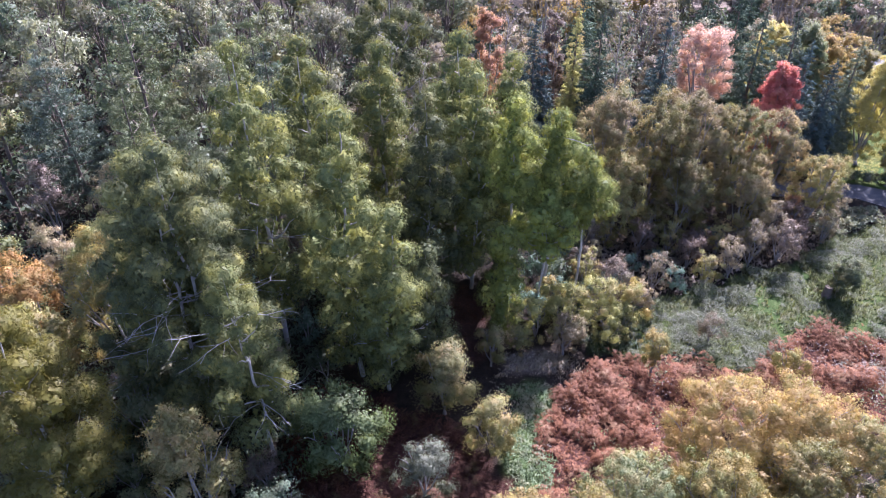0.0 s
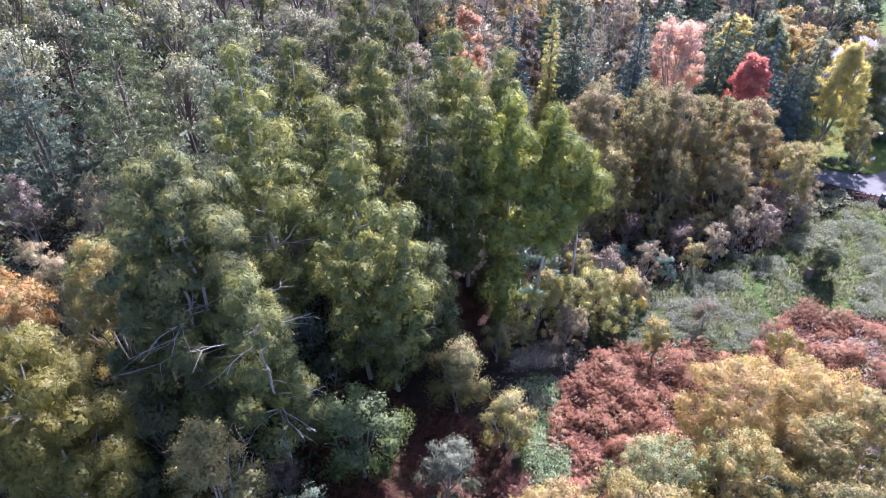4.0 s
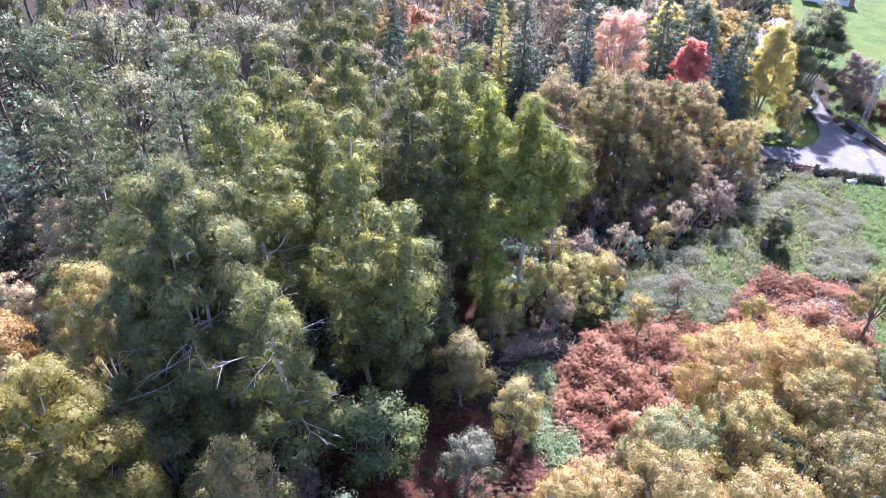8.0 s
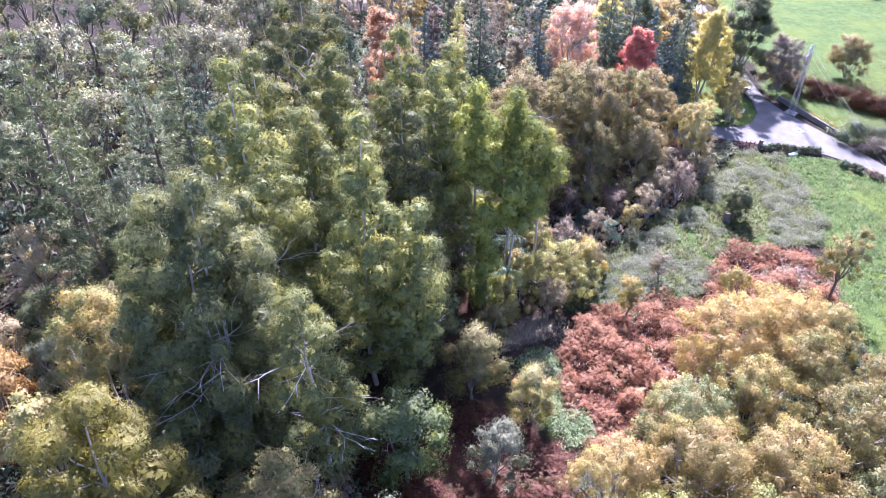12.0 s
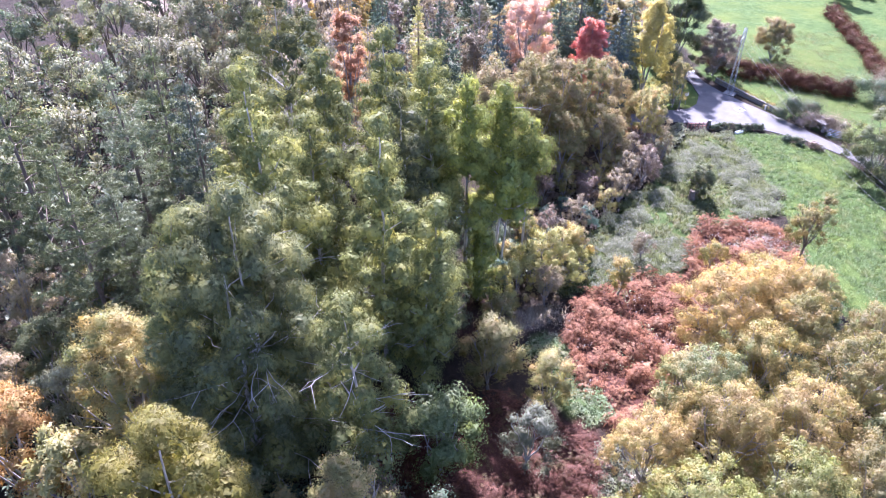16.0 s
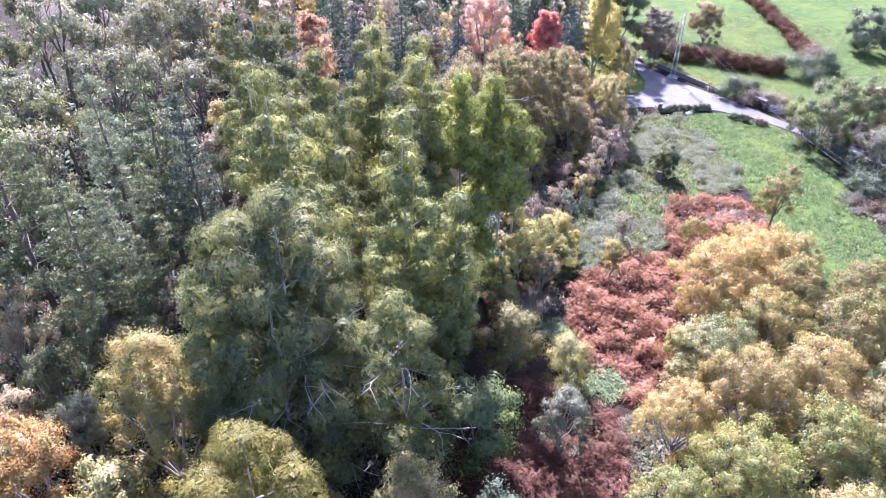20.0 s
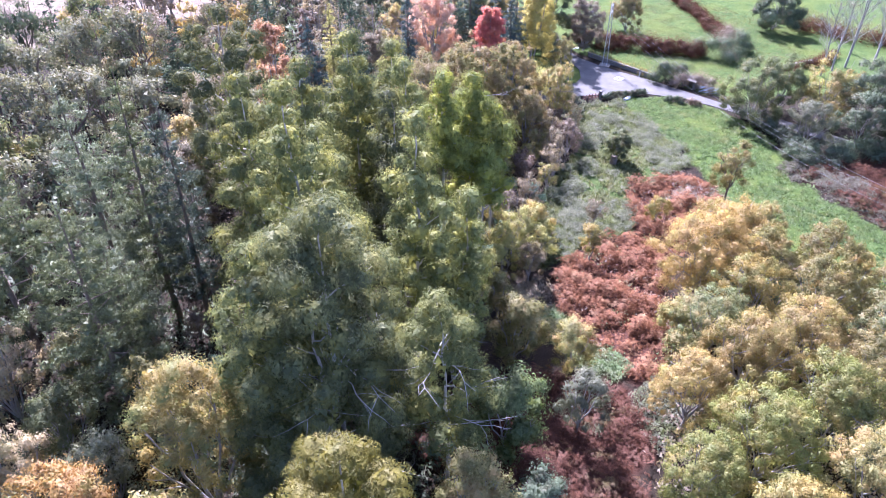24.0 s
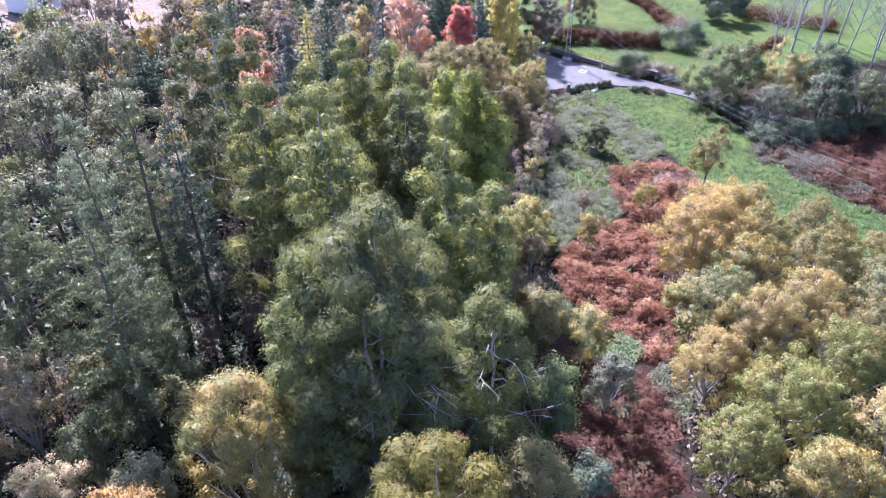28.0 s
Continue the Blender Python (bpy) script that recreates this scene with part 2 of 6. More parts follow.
BRAMBLE_GREEN = leaf_material("green_bramble_leaves", (0.0616, 0.102, 0.04), (0.114, 0.172, 0.064), (0.194, 0.254, 0.112), (0.211, 0.205, 0.12), gloss=0.03)
DUSK_BRAMBLE = leaf_material("dusky_bramble_leaves", (0.05, 0.047, 0.036), (0.09, 0.085, 0.064), (0.15, 0.142, 0.108), (0.085, 0.09, 0.05), much=0.4)
BRAMBLE_BROWN = leaf_material("withered_bramble", (0.16, 0.115, 0.0984), (0.26, 0.2, 0.171), (0.38, 0.31, 0.267), (0.15, 0.18, 0.112), much=0.35)
GRASS = leaf_material("grass_blades", (0.0579, 0.0764, 0.0246), (0.095, 0.116, 0.0395), (0.143, 0.16, 0.0614), (0.129, 0.125, 0.0545), much=0.35)
FIELD_GRASS = leaf_material("lush_grass_blades", (0.0378, 0.0736, 0.019), (0.0666, 0.112, 0.0294), (0.106, 0.147, 0.0475), (0.108, 0.129, 0.0427), much=0.35)
DRY_GRASS = leaf_material("dry_grass_blades", (0.2, 0.16, 0.10), (0.34, 0.29, 0.2), (0.5, 0.45, 0.34))
BARK_PALE = solid("pale_gum_bark", (0.34, 0.31, 0.27), (0.56, 0.53, 0.48), 1.6, 0.8, fine=12)
BARK_BROWN = solid("brown_bark", (0.10, 0.075, 0.055), (0.20, 0.16, 0.12), 3.0, 0.95, fine=18)
BARK_GREY = solid("grey_bark", (0.20, 0.185, 0.165), (0.34, 0.32, 0.29), 3.0, 0.9, fine=18)
DEAD_WOOD = solid("bleached_dead_wood", (0.3, 0.28, 0.255), (0.46, 0.435, 0.4), 3.0, 0.8, fine=20)
TARMAC = solid("worn_tarmac", (0.066, 0.064, 0.06), (0.11, 0.106, 0.1), 0.35, 0.88, bump=0.4, fine=30)
STONE = solid("mossy_stone", (0.12, 0.115, 0.10), (0.24, 0.23, 0.20), 2.0, 0.95, fine=9)
STEEL = solid("galvanised_steel", (0.34, 0.35, 0.36), (0.46, 0.47, 0.48), 4.0, 0.5, 0.6, 0.1)
CABLE = solid("aluminium_cable", (0.22, 0.22, 0.24), (0.3, 0.3, 0.32), 4.0, 0.6, 0.2, 0.05)
WHITE = solid("white_paint", (0.74, 0.74, 0.72), (0.82, 0.82, 0.80), 2.0, 0.6, 0.0, 0.1)
RED_WOOD = solid("red_stained_wood", (0.30, 0.12, 0.09), (0.42, 0.19, 0.14), 4.0, 0.8)
BLUE_STEEL = solid("blue_painted_steel", (0.20, 0.30, 0.42), (0.30, 0.40, 0.52), 4.0, 0.5)
SLATE = solid("grey_roof_slate", (0.22, 0.23, 0.25), (0.34, 0.35, 0.38), 2.0, 0.6)


def ground_material():
    """Forest litter, grass, bracken litter and dry earth, mixed by what grows on the spot."""
    mat, nodes, links = nodes_of("ground_cover")
    cover = nodes.new("ShaderNodeAttribute")
    cover.attribute_name = "cover"
    parts_ = nodes.new("ShaderNodeSeparateColor")
    links.new(cover.outputs["Color"], parts_.inputs[0])
    big, mid, fine = texture(nodes, links, 0.12, 3.0), texture(nodes, links, 0.9, 4.0), texture(nodes, links, 9.0, 5.0)
    litter = ramp(nodes, links, mid, [(0.3, (0.018, 0.015, 0.011)), (0.55, (0.034, 0.026, 0.018)), (0.75, (0.055, 0.04, 0.027))])
    grass = ramp(nodes, links, mid, [(0.3, (0.04, 0.074, 0.018)), (0.55, (0.068, 0.11, 0.028)), (0.75, (0.098, 0.135, 0.042))])
    grass = blend(nodes, links, ramp(nodes, links, big, [(0.45, (0, 0, 0)), (0.65, (1, 1, 1))]), grass, (0.092, 0.124, 0.026))
    fern = ramp(nodes, links, mid, [(0.3, (0.05, 0.022, 0.015)), (0.7, (0.11, 0.05, 0.034))])
    earth = ramp(nodes, links, mid, [(0.3, (0.16, 0.125, 0.09)), (0.7, (0.30, 0.24, 0.18))])
    col = blend(nodes, links, parts_.outputs[0], litter, grass)
    col = blend(nodes, links, parts_.outputs[1], col, fern)
    col = blend(nodes, links, parts_.outputs[2], col, earth)
    col = blend(nodes, links, 0.6, col, ramp(nodes, links, fine, [(0.3, (0.35, 0.35, 0.35)), (0.7, (1.0, 1.0, 1.0))]), "MULTIPLY")
    p, out, b = nodes.new("ShaderNodeBsdfPrincipled"), nodes.new("ShaderNodeOutputMaterial"), nodes.new("ShaderNodeBump")
    b.inputs["Strength"].default_value, b.inputs["Distance"].default_value = 0.8, 0.15
    links.new(fine, b.inputs["Height"])
    links.new(col, p.inputs["Base Color"]), links.new(b.outputs[0], p.inputs["Normal"])
    p.inputs["Roughness"].default_value = 0.95
    p.inputs["Specular IOR Level"].default_value = 0.08
    links.new(p.outputs[0], out.inputs["Surface"])
    return mat


# ---------------------------------------------------------------- the plan
def land(x, y):
    """Height of the ground: it falls gently to the east."""
    return 0.9 - 0.04 * np.clip(x, -140, 260)


def poly(*flat):
    return np.array(flat, float).reshape(-1, 2)


FIELD = poly(58, 68, 63, 66.5, 67, 59, 67.2, 55, 64, 47, 58.5, 40.8, 53.6, 37, 51.5, 31.5, 49, 22, 44, 4, 30, 4, 33, 22, 37, 33, 41.5, 40.5, 46.5, 47, 49.1, 50.7, 54.1, 59.7)
ROUGH = poly(17, 53, 13.5, 48, 17, 47.2, 24, 46.2, 28, 45.5, 33, 49.8, 36, 51.6, 44, 49, 48, 50, 54, 60, 58, 68, 53, 71, 47, 68, 41, 63.5, 34, 60.5, 28, 57.5)
FERN_A = poly(10, 42, 12.6, 45.4, 17, 46.6, 22.1, 45.8, 27.6, 45.2, 31, 48.2, 36.2, 51.6, 44.5, 49, 44, 43, 41, 39.8, 37, 38, 31, 40, 26, 39, 20, 36, 14, 31.5, 9, 28.5, 6.4, 31, 7.6, 37)
FERN_B = poly(2.4, 37, -1, 38.5, -6, 41.8, -12, 42, -13, 37, -11, 29, -8, 25, -4.5, 23.5, 0.5, 25.5, 5.2, 29, 4.6, 34)
GREEN_PATCH = poly(5.2, 37.5, 6, 42, 8, 43, 9.6, 41.5, 8.4, 38, 8.6, 34.5, 6.8, 31.5, 4.6, 33)
DRY_STRIP = poly(4.4, 43.8, 5.2, 46, 8, 47.2, 11.5, 47.2, 11.4, 46, 7.5, 44.6)
GLADE = poly(-3, 45, -3.5, 52, 0, 57, 6, 55, 7, 50, 5, 46)
MEADOW = poly(71.4, 88, 70.8, 70, 71.5, 60, 74, 54, 84, 50, 92, 46, 110, 36, 250, -40, 320, 220, 120, 240, 92, 126, 77, 97)
LAWN = poly(51, 79.6, 56.5, 77.6, 59, 77.2, 61.5, 78.1, 64.6, 80.6, 68, 89.5, 74, 100, 66, 104, 52, 92)
FAR_FIELD = poly(-10, 150, 60, 148, 70, 220, -20, 240)
EAST_FERN = poly(56.5, 39, 63, 35, 75, 30, 70, 12, 47, 8, 50, 22, 52.5, 31)
ROAD = poly(30, 75.5, 51.5, 75.7, 55.6, 73.0, 59, 70.8, 63.5, 68, 67.0, 62, 68.0, 57, 69.0, 45, 69.5, 30, 72.5, 30, 71.6, 45, 70.2, 58, 69.9, 69, 69.2, 75, 68.9, 80, 69.3, 84.5, 71, 89, 75, 98.5, 78.2, 110, 87.5, 122, 100, 150, 97, 151, 85, 124, 75.5, 111, 72.6, 99.5, 68.4, 90, 66.8, 85, 64.4, 80.8, 61.5, 78.3, 59, 77.4, 56.5, 77.8, 53.5, 79, 30, 80)


def inside(p, x, y):
    """Whether points lie in a polygon."""
    x, y = np.asarray(x, float), np.asarray(y, float)
    hit = np.zeros(x.shape, bool)
    for (ax, ay), (bx, by) in zip(p, np.roll(p, -1, 0)):
        crosses = (ay > y) != (by > y)
        hit ^= crosses & (x < (bx - ax) * (y - ay) / (by - ay + 1e-12) + ax)
    return hit


def lattice(i, j, seed):
    v = np.sin(i * 127.1 + j * 311.7 + seed * 74.7) * 43758.5453
    return (v - np.floor(v)) * 2 - 1


def wave(x, y, seed=0.0):
    """Smooth random unevenness between -1 and 1, in two octaves."""
    total = 0.0
    for scale, share in ((0.42, 0.95), (1.1, 0.55)):
        u, v = np.asarray(x, float) * scale + 3.1 * seed, np.asarray(y, float) * scale - 1.7 * seed
        i, j = np.floor(u), np.floor(v)
        a, b = u - i, v - j
        a, b = a * a * (3 - 2 * a), b * b * (3 - 2 * b)
        total = total + share * ((lattice(i, j, seed) * (1 - a) + lattice(i + 1, j, seed) * a) * (1 - b) + (lattice(i, j + 1, seed) * (1 - a) + lattice(i + 1, j + 1, seed) * a) * b)
    return np.clip(total, -1, 1)


def mesh_from(name, verts, faces, mat, smooth=False):
    """A mesh from arrays; faces all of one size."""
    verts, faces = np.asarray(verts, np.float32), np.asarray(faces, np.int32)
    me = bpy.data.meshes.new(name)
    me.vertices.add(len(verts))
    me.vertices.foreach_set("co", verts.ravel())
    me.loops.add(faces.size)
    me.loops.foreach_set("vertex_index", faces.ravel())
    me.polygons.add(len(faces))
    k = faces.shape[1]
    me.polygons.foreach_set("loop_start", np.arange(0, faces.size, k, dtype=np.int32))
    if smooth:
        me.polygons.foreach_set("use_smooth", np.ones(len(faces), bool))
    me.materials.append(mat)
    me.update(calc_edges=True)
    return me


def part(name, me, parent, label=""):
    ob = new(name, me)
    ob.parent = parent
    if label:
        ob["label"] = label
    return ob


# ---------------------------------------------------------------- ground
def build_ground():
    def axis(lo, hi, step):
        out = np.array([60, 200, 600, 2000.0])
        return np.concatenate([lo - out[::-1], np.arange(lo, hi + 0.1, step), hi + out])
    xs, ys = axis(-60, 126, 1.0), axis(-4, 150, 1.0)
    gx, gy = np.meshgrid(xs, ys, indexing="ij")
    x, y = gx.ravel(), gy.ravel()
    lift = 0.14 * wave(x * 0.8, y * 0.8, 1.0)
    for dx, dy in ((0, 0), (1.1, 0), (-1.1, 0), (0, 1.1), (0, -1.1), (0.8, 0.8), (-0.8, 0.8), (0.8, -0.8), (-0.8, -0.8)):
        lift[inside(ROAD, x + dx, y + dy)] = -0.03
    z = land(x, y) + lift
    nx, ny = len(xs), len(ys)
    i = (np.arange(nx - 1)[:, None] * ny + np.arange(ny - 1)[None]).ravel()
    me = mesh_from("ground", np.stack([x, y, z], 1), np.stack([i, i + ny, i + ny + 1, i + 1], 1), ground_material(), True)
    cover = np.zeros((len(x), 4), np.float32)
    cover[:, 3] = 1
    jx, jy = x + 0.9 * wave(x, y, 4.0), y + 0.9 * wave(x, y, 7.0)
    cover[inside(FAR_FIELD, jx, jy), 2] = 0.9
    for p in (FIELD, MEADOW, LAWN):
        cover[inside(p, jx, jy), 0] = 1.0
    cover[inside(ROUGH, jx, jy), 0] = 0.85
    cover[inside(GREEN_PATCH, jx, jy), 0] = 0.8
    for p in (FERN_A, FERN_B, EAST_FERN):
        m = inside(p, jx, jy)
        cover[m, 1], cover[m, 0] = 0.9, 0.0
    cover[inside(DRY_STRIP, jx, jy), 2] = 0.8
    cover[inside(GLADE, jx, jy), 1] = 0.4
    attr = me.color_attributes.new("cover", "FLOAT_COLOR", "POINT")
    attr.data.foreach_set("color", cover.ravel())
    tagged(new("ground", me), "uneven hillside ground with leaf litter, grass and bracken", "ground", kind="structure")


build_ground()


def build_road():
    bm = bmesh.new()
    corner = [bm.verts.new((x, y, 0)) for x, y in ROAD]
    for tri in geometry.tessellate_polygon([[Vector((x, y, 0)) for x, y in ROAD]]):
        bm.faces.new([corner[i] for i in tri])
    for k in range(32, 100, 3):
        bmesh.ops.bisect_plane(bm, geom=bm.verts[:] + bm.edges[:] + bm.faces[:], plane_co=(k, 0, 0), plane_no=(1, 0, 0))
    top = bm.faces[:]
    low = bmesh.ops.extrude_face_region(bm, geom=top)
    for v in bm.verts:
        v.co.z = float(land(v.co.x, v.co.y)) - 0.12
    for v in [g for g in low["geom"] if isinstance(g, bmesh.types.BMVert)]:
        v.co.z = float(land(v.co.x, v.co.y)) + 0.05
    bmesh.ops.recalc_face_normals(bm, faces=bm.faces[:])
    me = bpy.data.meshes.new("road")
    bm.to_mesh(me)
    bm.free()
    me.materials.append(TARMAC)
    tagged(new("road", me), "worn grey tarmac lane at a junction between verges", "road", kind="structure")


build_road()


# ---------------------------------------------------------------- plants
def unit(v):
    return v / np.maximum(np.linalg.norm(v, axis=-1, keepdims=True), 1e-9)


def leaf_mesh(name, at, way, length, width, mat, rng, face=None, loose=0.6, soft=0.75):
    """One narrow three-cornered leaf at each place, pointing along way; with face, turned roughly towards it, and curved so that it takes light much as the spray round it does."""
    n = len(at)
    way = unit(way)
    turn = unit(rng.normal(size=(n, 3)))
    side = unit(np.cross(way, turn if face is None else face + loose * turn))
    length, width = np.broadcast_to(length, n)[:, None], np.broadcast_to(width, n)[:, None]
    a, b = at - side * width * 0.5, at + side * width * 0.5
    c = at + way * length + side * width * rng.uniform(-0.4, 0.4, (n, 1))
    if face is None:
        return mesh_from(name, np.stack([a, b, c], 1).reshape(-1, 3), np.arange(3 * n).reshape(n, 3), mat)
    face = unit(face)
    flat = unit(np.cross(b - a, c - a))
    turned = (flat * face).sum(1, keepdims=True) < 0
    a, b, flat = np.where(turned, b, a), np.where(turned, a, b), np.where(turned, -flat, flat)
    me = mesh_from(name, np.stack([a, b, c], 1).reshape(-1, 3), np.arange(3 * n).reshape(n, 3), mat, True)
    me.attributes.new("custom_normal", "FLOAT_VECTOR", "POINT").data.foreach_set("vector", np.repeat(unit(face * soft + flat * (1 - soft)), 3, 0).astype(np.float32).ravel())
    me.update()
    return me


def clump_leaves(clumps, rng, density, style, size):
    """Places, ways, sizes and outward sides of leaves over clumps (x, y, z, radius, and the middle of the mass that it belongs to)."""
    r = clumps[:, 3]
    count = np.maximum((density * r ** 2).astype(int), 12)
    c = np.repeat(clumps, count, 0)
    n = len(c)
    out = unit(rng.normal(size=(n, 3)))
    inner = rng.random(n) < 0.12
    grow = np.where(inner, 1.55, 0.72)
    turn = rng.normal(size=(n, 3))
    if style == "droop":
        out[:, 2] = np.where((out[:, 2] < 0) & (rng.random(n) < 0.45), -out[:, 2], out[:, 2])
        shell = np.where(inner, rng.uniform(0.3, 0.75, n), rng.uniform(0.82, 1.06, n))
        grow = np.where(inner, 1.5, 0.85)
        low = np.clip(-out[:, 2:3], 0, 1)
        at = c[:, :3] + out * (c[:, 3] * shell)[:, None] * np.concatenate([1 - 0.25 * low, 1 - 0.25 * low, 0.85 + 0.55 * low], 1)
        way = np.array([0, 0, -1.0]) + 0.9 * out[:, 2:3] * out + turn * (0.42, 0.42, 0.16) + out * 0.12
    elif style == "needle":
        shell = rng.uniform(0.35, 1.0, n)
        at = c[:, :3] + out * (c[:, 3] * shell)[:, None] * (1, 1, 0.7)
        way = out * 0.7 + turn * 0.5 + (0, 0, 0.45)
    elif style == "weep":
        shell = rng.uniform(0.3, 1.0, n)
        at = c[:, :3] + out * (c[:, 3] * shell)[:, None] * (1.1, 1.1, 0.42)
        away = c[:, :3] * (1, 1, 0)
        way = unit(away) * 0.8 + turn * (0.5, 0.5, 0.25) + (0, 0, -0.28)
    else:
        shell = rng.uniform(0.25, 1.3, n)
        inner = shell < 0.55
        grow = np.where(inner, 1.4, 0.74)
        at = c[:, :3] + out * (c[:, 3] * shell)[:, None] * (1, 1, 0.75)
        way = turn - 0.75 * (turn * out).sum(1, keepdims=True) * out
    if clumps.shape[1] > 4:
        share = 0.7 if style == "droop" else 0.42
        out = out * share + unit(at - c[:, 4:7]) * (1.4 - share)
    return at, way, size * grow * rng.uniform(0.7, 1.25, n), out + (0, 0, 0.25)


def inner_sprays(lobes, rng, many, deep=0.62, big=0.42):
    """The dense twigs and leaves inside lobes (x, y, z, radius): ragged scales lying along each lobe's skin, a little under it."""
    c = np.repeat(lobes, many, 0)
    n = len(c)
    out = unit(rng.normal(size=(n, 3)) + (0, 0, 0.25))
    at = c[:, :3] + out * (c[:, 3] * deep * rng.uniform(0.75, 1.1, n))[:, None]
    way = unit(np.cross(out, rng.normal(size=(n, 3)))) - 0.25 * out
    size = big * np.minimum(c[:, 3], 1.4) * rng.uniform(0.7, 1.3, n)
    return at - way * size[:, None] * 0.4, way, size, out


def joined(*sets):
    return [np.concatenate(s) for s in zip(*sets)]


def tube(points, radii, sides=6):
    """A tapered limb along points."""
    p, rad = np.asarray(points, float), np.asarray(radii, float)
    along = unit(np.gradient(p, axis=0))
    ref = np.where(np.abs(along[:, 2:3]) > 0.9, (1.0, 0, 0), (0, 0, 1.0))
    u = unit(np.cross(along, ref))
    v = np.cross(along, u)
    ang = np.linspace(0, 2 * np.pi, sides, endpoint=False)
    ring = p[:, None] + rad[:, None, None] * (np.cos(ang)[None, :, None] * u[:, None] + np.sin(ang)[None, :, None] * v[:, None])
    verts = ring.reshape(-1, 3)
    faces = []
    for k in range(len(p) - 1):
        for s in range(sides):
            a, b = k * sides + s, k * sides + (s + 1) % sides
            faces.append((a, b, b + sides, a + sides))
    return verts, faces


def tube_mesh(name, tubes, mat):
    vs, fs, base = [], [], 0
    for v, f in tubes:
        vs.append(v)
        fs += [tuple(i + base for i in q) for q in f]
        base += len(v)
    return mesh_from(name, np.concatenate(vs), fs, mat, True)


def wander(start, end, n, rng, sway):
    t = np.linspace(0, 1, n)[:, None]
    off = np.cumsum(rng.normal(size=(n, 3)), 0) * sway
    off -= off[0] + (off[-1] - off[0]) * t
    return np.asarray(start) * (1 - t) + np.asarray(end) * t + off


def root(name, x, y, label, category, group="", sink=0.1):
    ob = new(name)
    ob.location = (x, y, float(land(x, y)) - sink)
    return tagged(ob, label, category, group)


def dead_branch(rng, start, way, length, radius):
    """A bare forked branch, as tubes."""
    way = unit(np.asarray(way, float)[None])[0]
    end = start + way * length
    p = wander(start, end, 6, rng, length * 0.035)
    out = [tube(p, np.linspace(radius, radius * 0.3, 6), 5)]
    for k in (2, 3, 4):
        w = unit((way + rng.normal(size=3) * 0.55)[None])[0]
        q = wander(p[k], p[k] + w * length * rng.uniform(0.3, 0.5), 4, rng, length * 0.02)
        out.append(tube(q, np.linspace(radius * 0.5, radius * 0.12, 4), 4))
    return out


def gum(x, y, h, r, seed, base=0.2, mat=None, limbs=12, label="", dead=0, lean=(0, 0), stems=1, clump=1.25, tufts=52, density=300, blunt=0.46, leaf=0.215, core=500):
    """A tall gum tree: pale trunk, rising limbs, each with a domed lobe of hanging leaf mops, over a lumpy round-topped crown."""
    rng = np.random.default_rng(seed)
    ob = root("eucalyptus_tree", x, y, label or "tall eucalyptus with pale trunk and hanging grey-green leaves", "eucalyptus tree", "eucalyptus grove")
    clumps, lobes = [], []
    span = 1.08 * r - 0.35 * clump

    def reach(g):
        return span * (1 - g) ** blunt * min(1.0, 0.6 + 1.6 * g)

    def lobe(c, big):
        lobes.append((*c, big))
        m = int(rng.integers(9, 13))
        hub = (c[0] * 0.55, c[1] * 0.55, c[2] - 0.4 * big - 0.25 * r)
        for k in range(m):
            up = 1 - 1.35 * (k + 0.5) / m
            a = k * 2.4 + rng.uniform(0, 1.2)
            flat = math.sqrt(max(0.0, 1 - up * up))
            clumps.append((c[0] + math.cos(a) * flat * big * 0.66, c[1] + math.sin(a) * flat * big * 0.66, c[2] + up * big * 0.6, big * rng.uniform(0.34, 0.56), *hub))
    for s in range(stems):
        off = np.array([rng.normal() * 0.8, rng.normal() * 0.8, 0]) * (stems > 1)
        tip = np.array([lean[0], lean[1], h * 0.96 * (1 - 0.1 * s)]) + off * 1.6
        p = wander(off, tip, 13, rng, h * 0.006)
        part("trunk", tube_mesh("trunk", [tube(p, np.linspace(0.007 * h + 0.04, 0.03, 13), 8)], BARK_PALE), ob, "pale peeling trunk")

        def spot(f):
            k = min(11, int(f * 12))
            return p[k] * (1 - (f * 12 - k)) + p[k + 1] * (f * 12 - k)
        n = limbs // stems
        for k in range(n):
            g = (k + rng.uniform(0.1, 0.9)) / n * 0.94
            a = k * 2.4 + seed + rng.normal() * 0.35
            l = reach(g) * rng.uniform(0.8, 1.08)
            rise = l * rng.uniform(0.5, 1.0)
            end = spot(base + (0.95 - base) * g) + np.array([math.cos(a) * l, math.sin(a) * l, 0])
            start = spot(max(0.05, base + (0.95 - base) * g - rise / h))
            q = wander(start, end, 6, rng, l * 0.05)
            part("limb", tube_mesh("limb", [tube(q, np.linspace(0.05 + 0.05 * (1 - g), 0.022, 6), 5)], BARK_PALE), ob)
            lobe(q[5], clump * rng.uniform(0.95, 1.5) * (1 - 0.2 * g))
        tries, m = 0, len(lobes) + tufts // stems
        while len(lobes) < m and tries < 700:
            tries += 1
            g = rng.random() ** 0.8 * 0.97
            a = rng.uniform(0, 2 * math.pi)
            l = reach(g) * (rng.uniform(0.68, 1.16) if rng.random() < 0.8 else rng.uniform(0.2, 0.7))
            c = spot(base + (0.96 - base) * g) + np.array([math.cos(a) * l, math.sin(a) * l, 0])
            big = clump * rng.uniform(0.6, 1.25) * (1 - 0.2 * g)
            if all((c[0] - q[0]) ** 2 + (c[1] - q[1]) ** 2 + 0.7 * (c[2] - q[2]) ** 2 > (0.66 * (big + q[3])) ** 2 for q in lobes):
                lobe(c, big)
        lobe(tip - (0, 0, 0.45 * clump), 1.05 * clump)
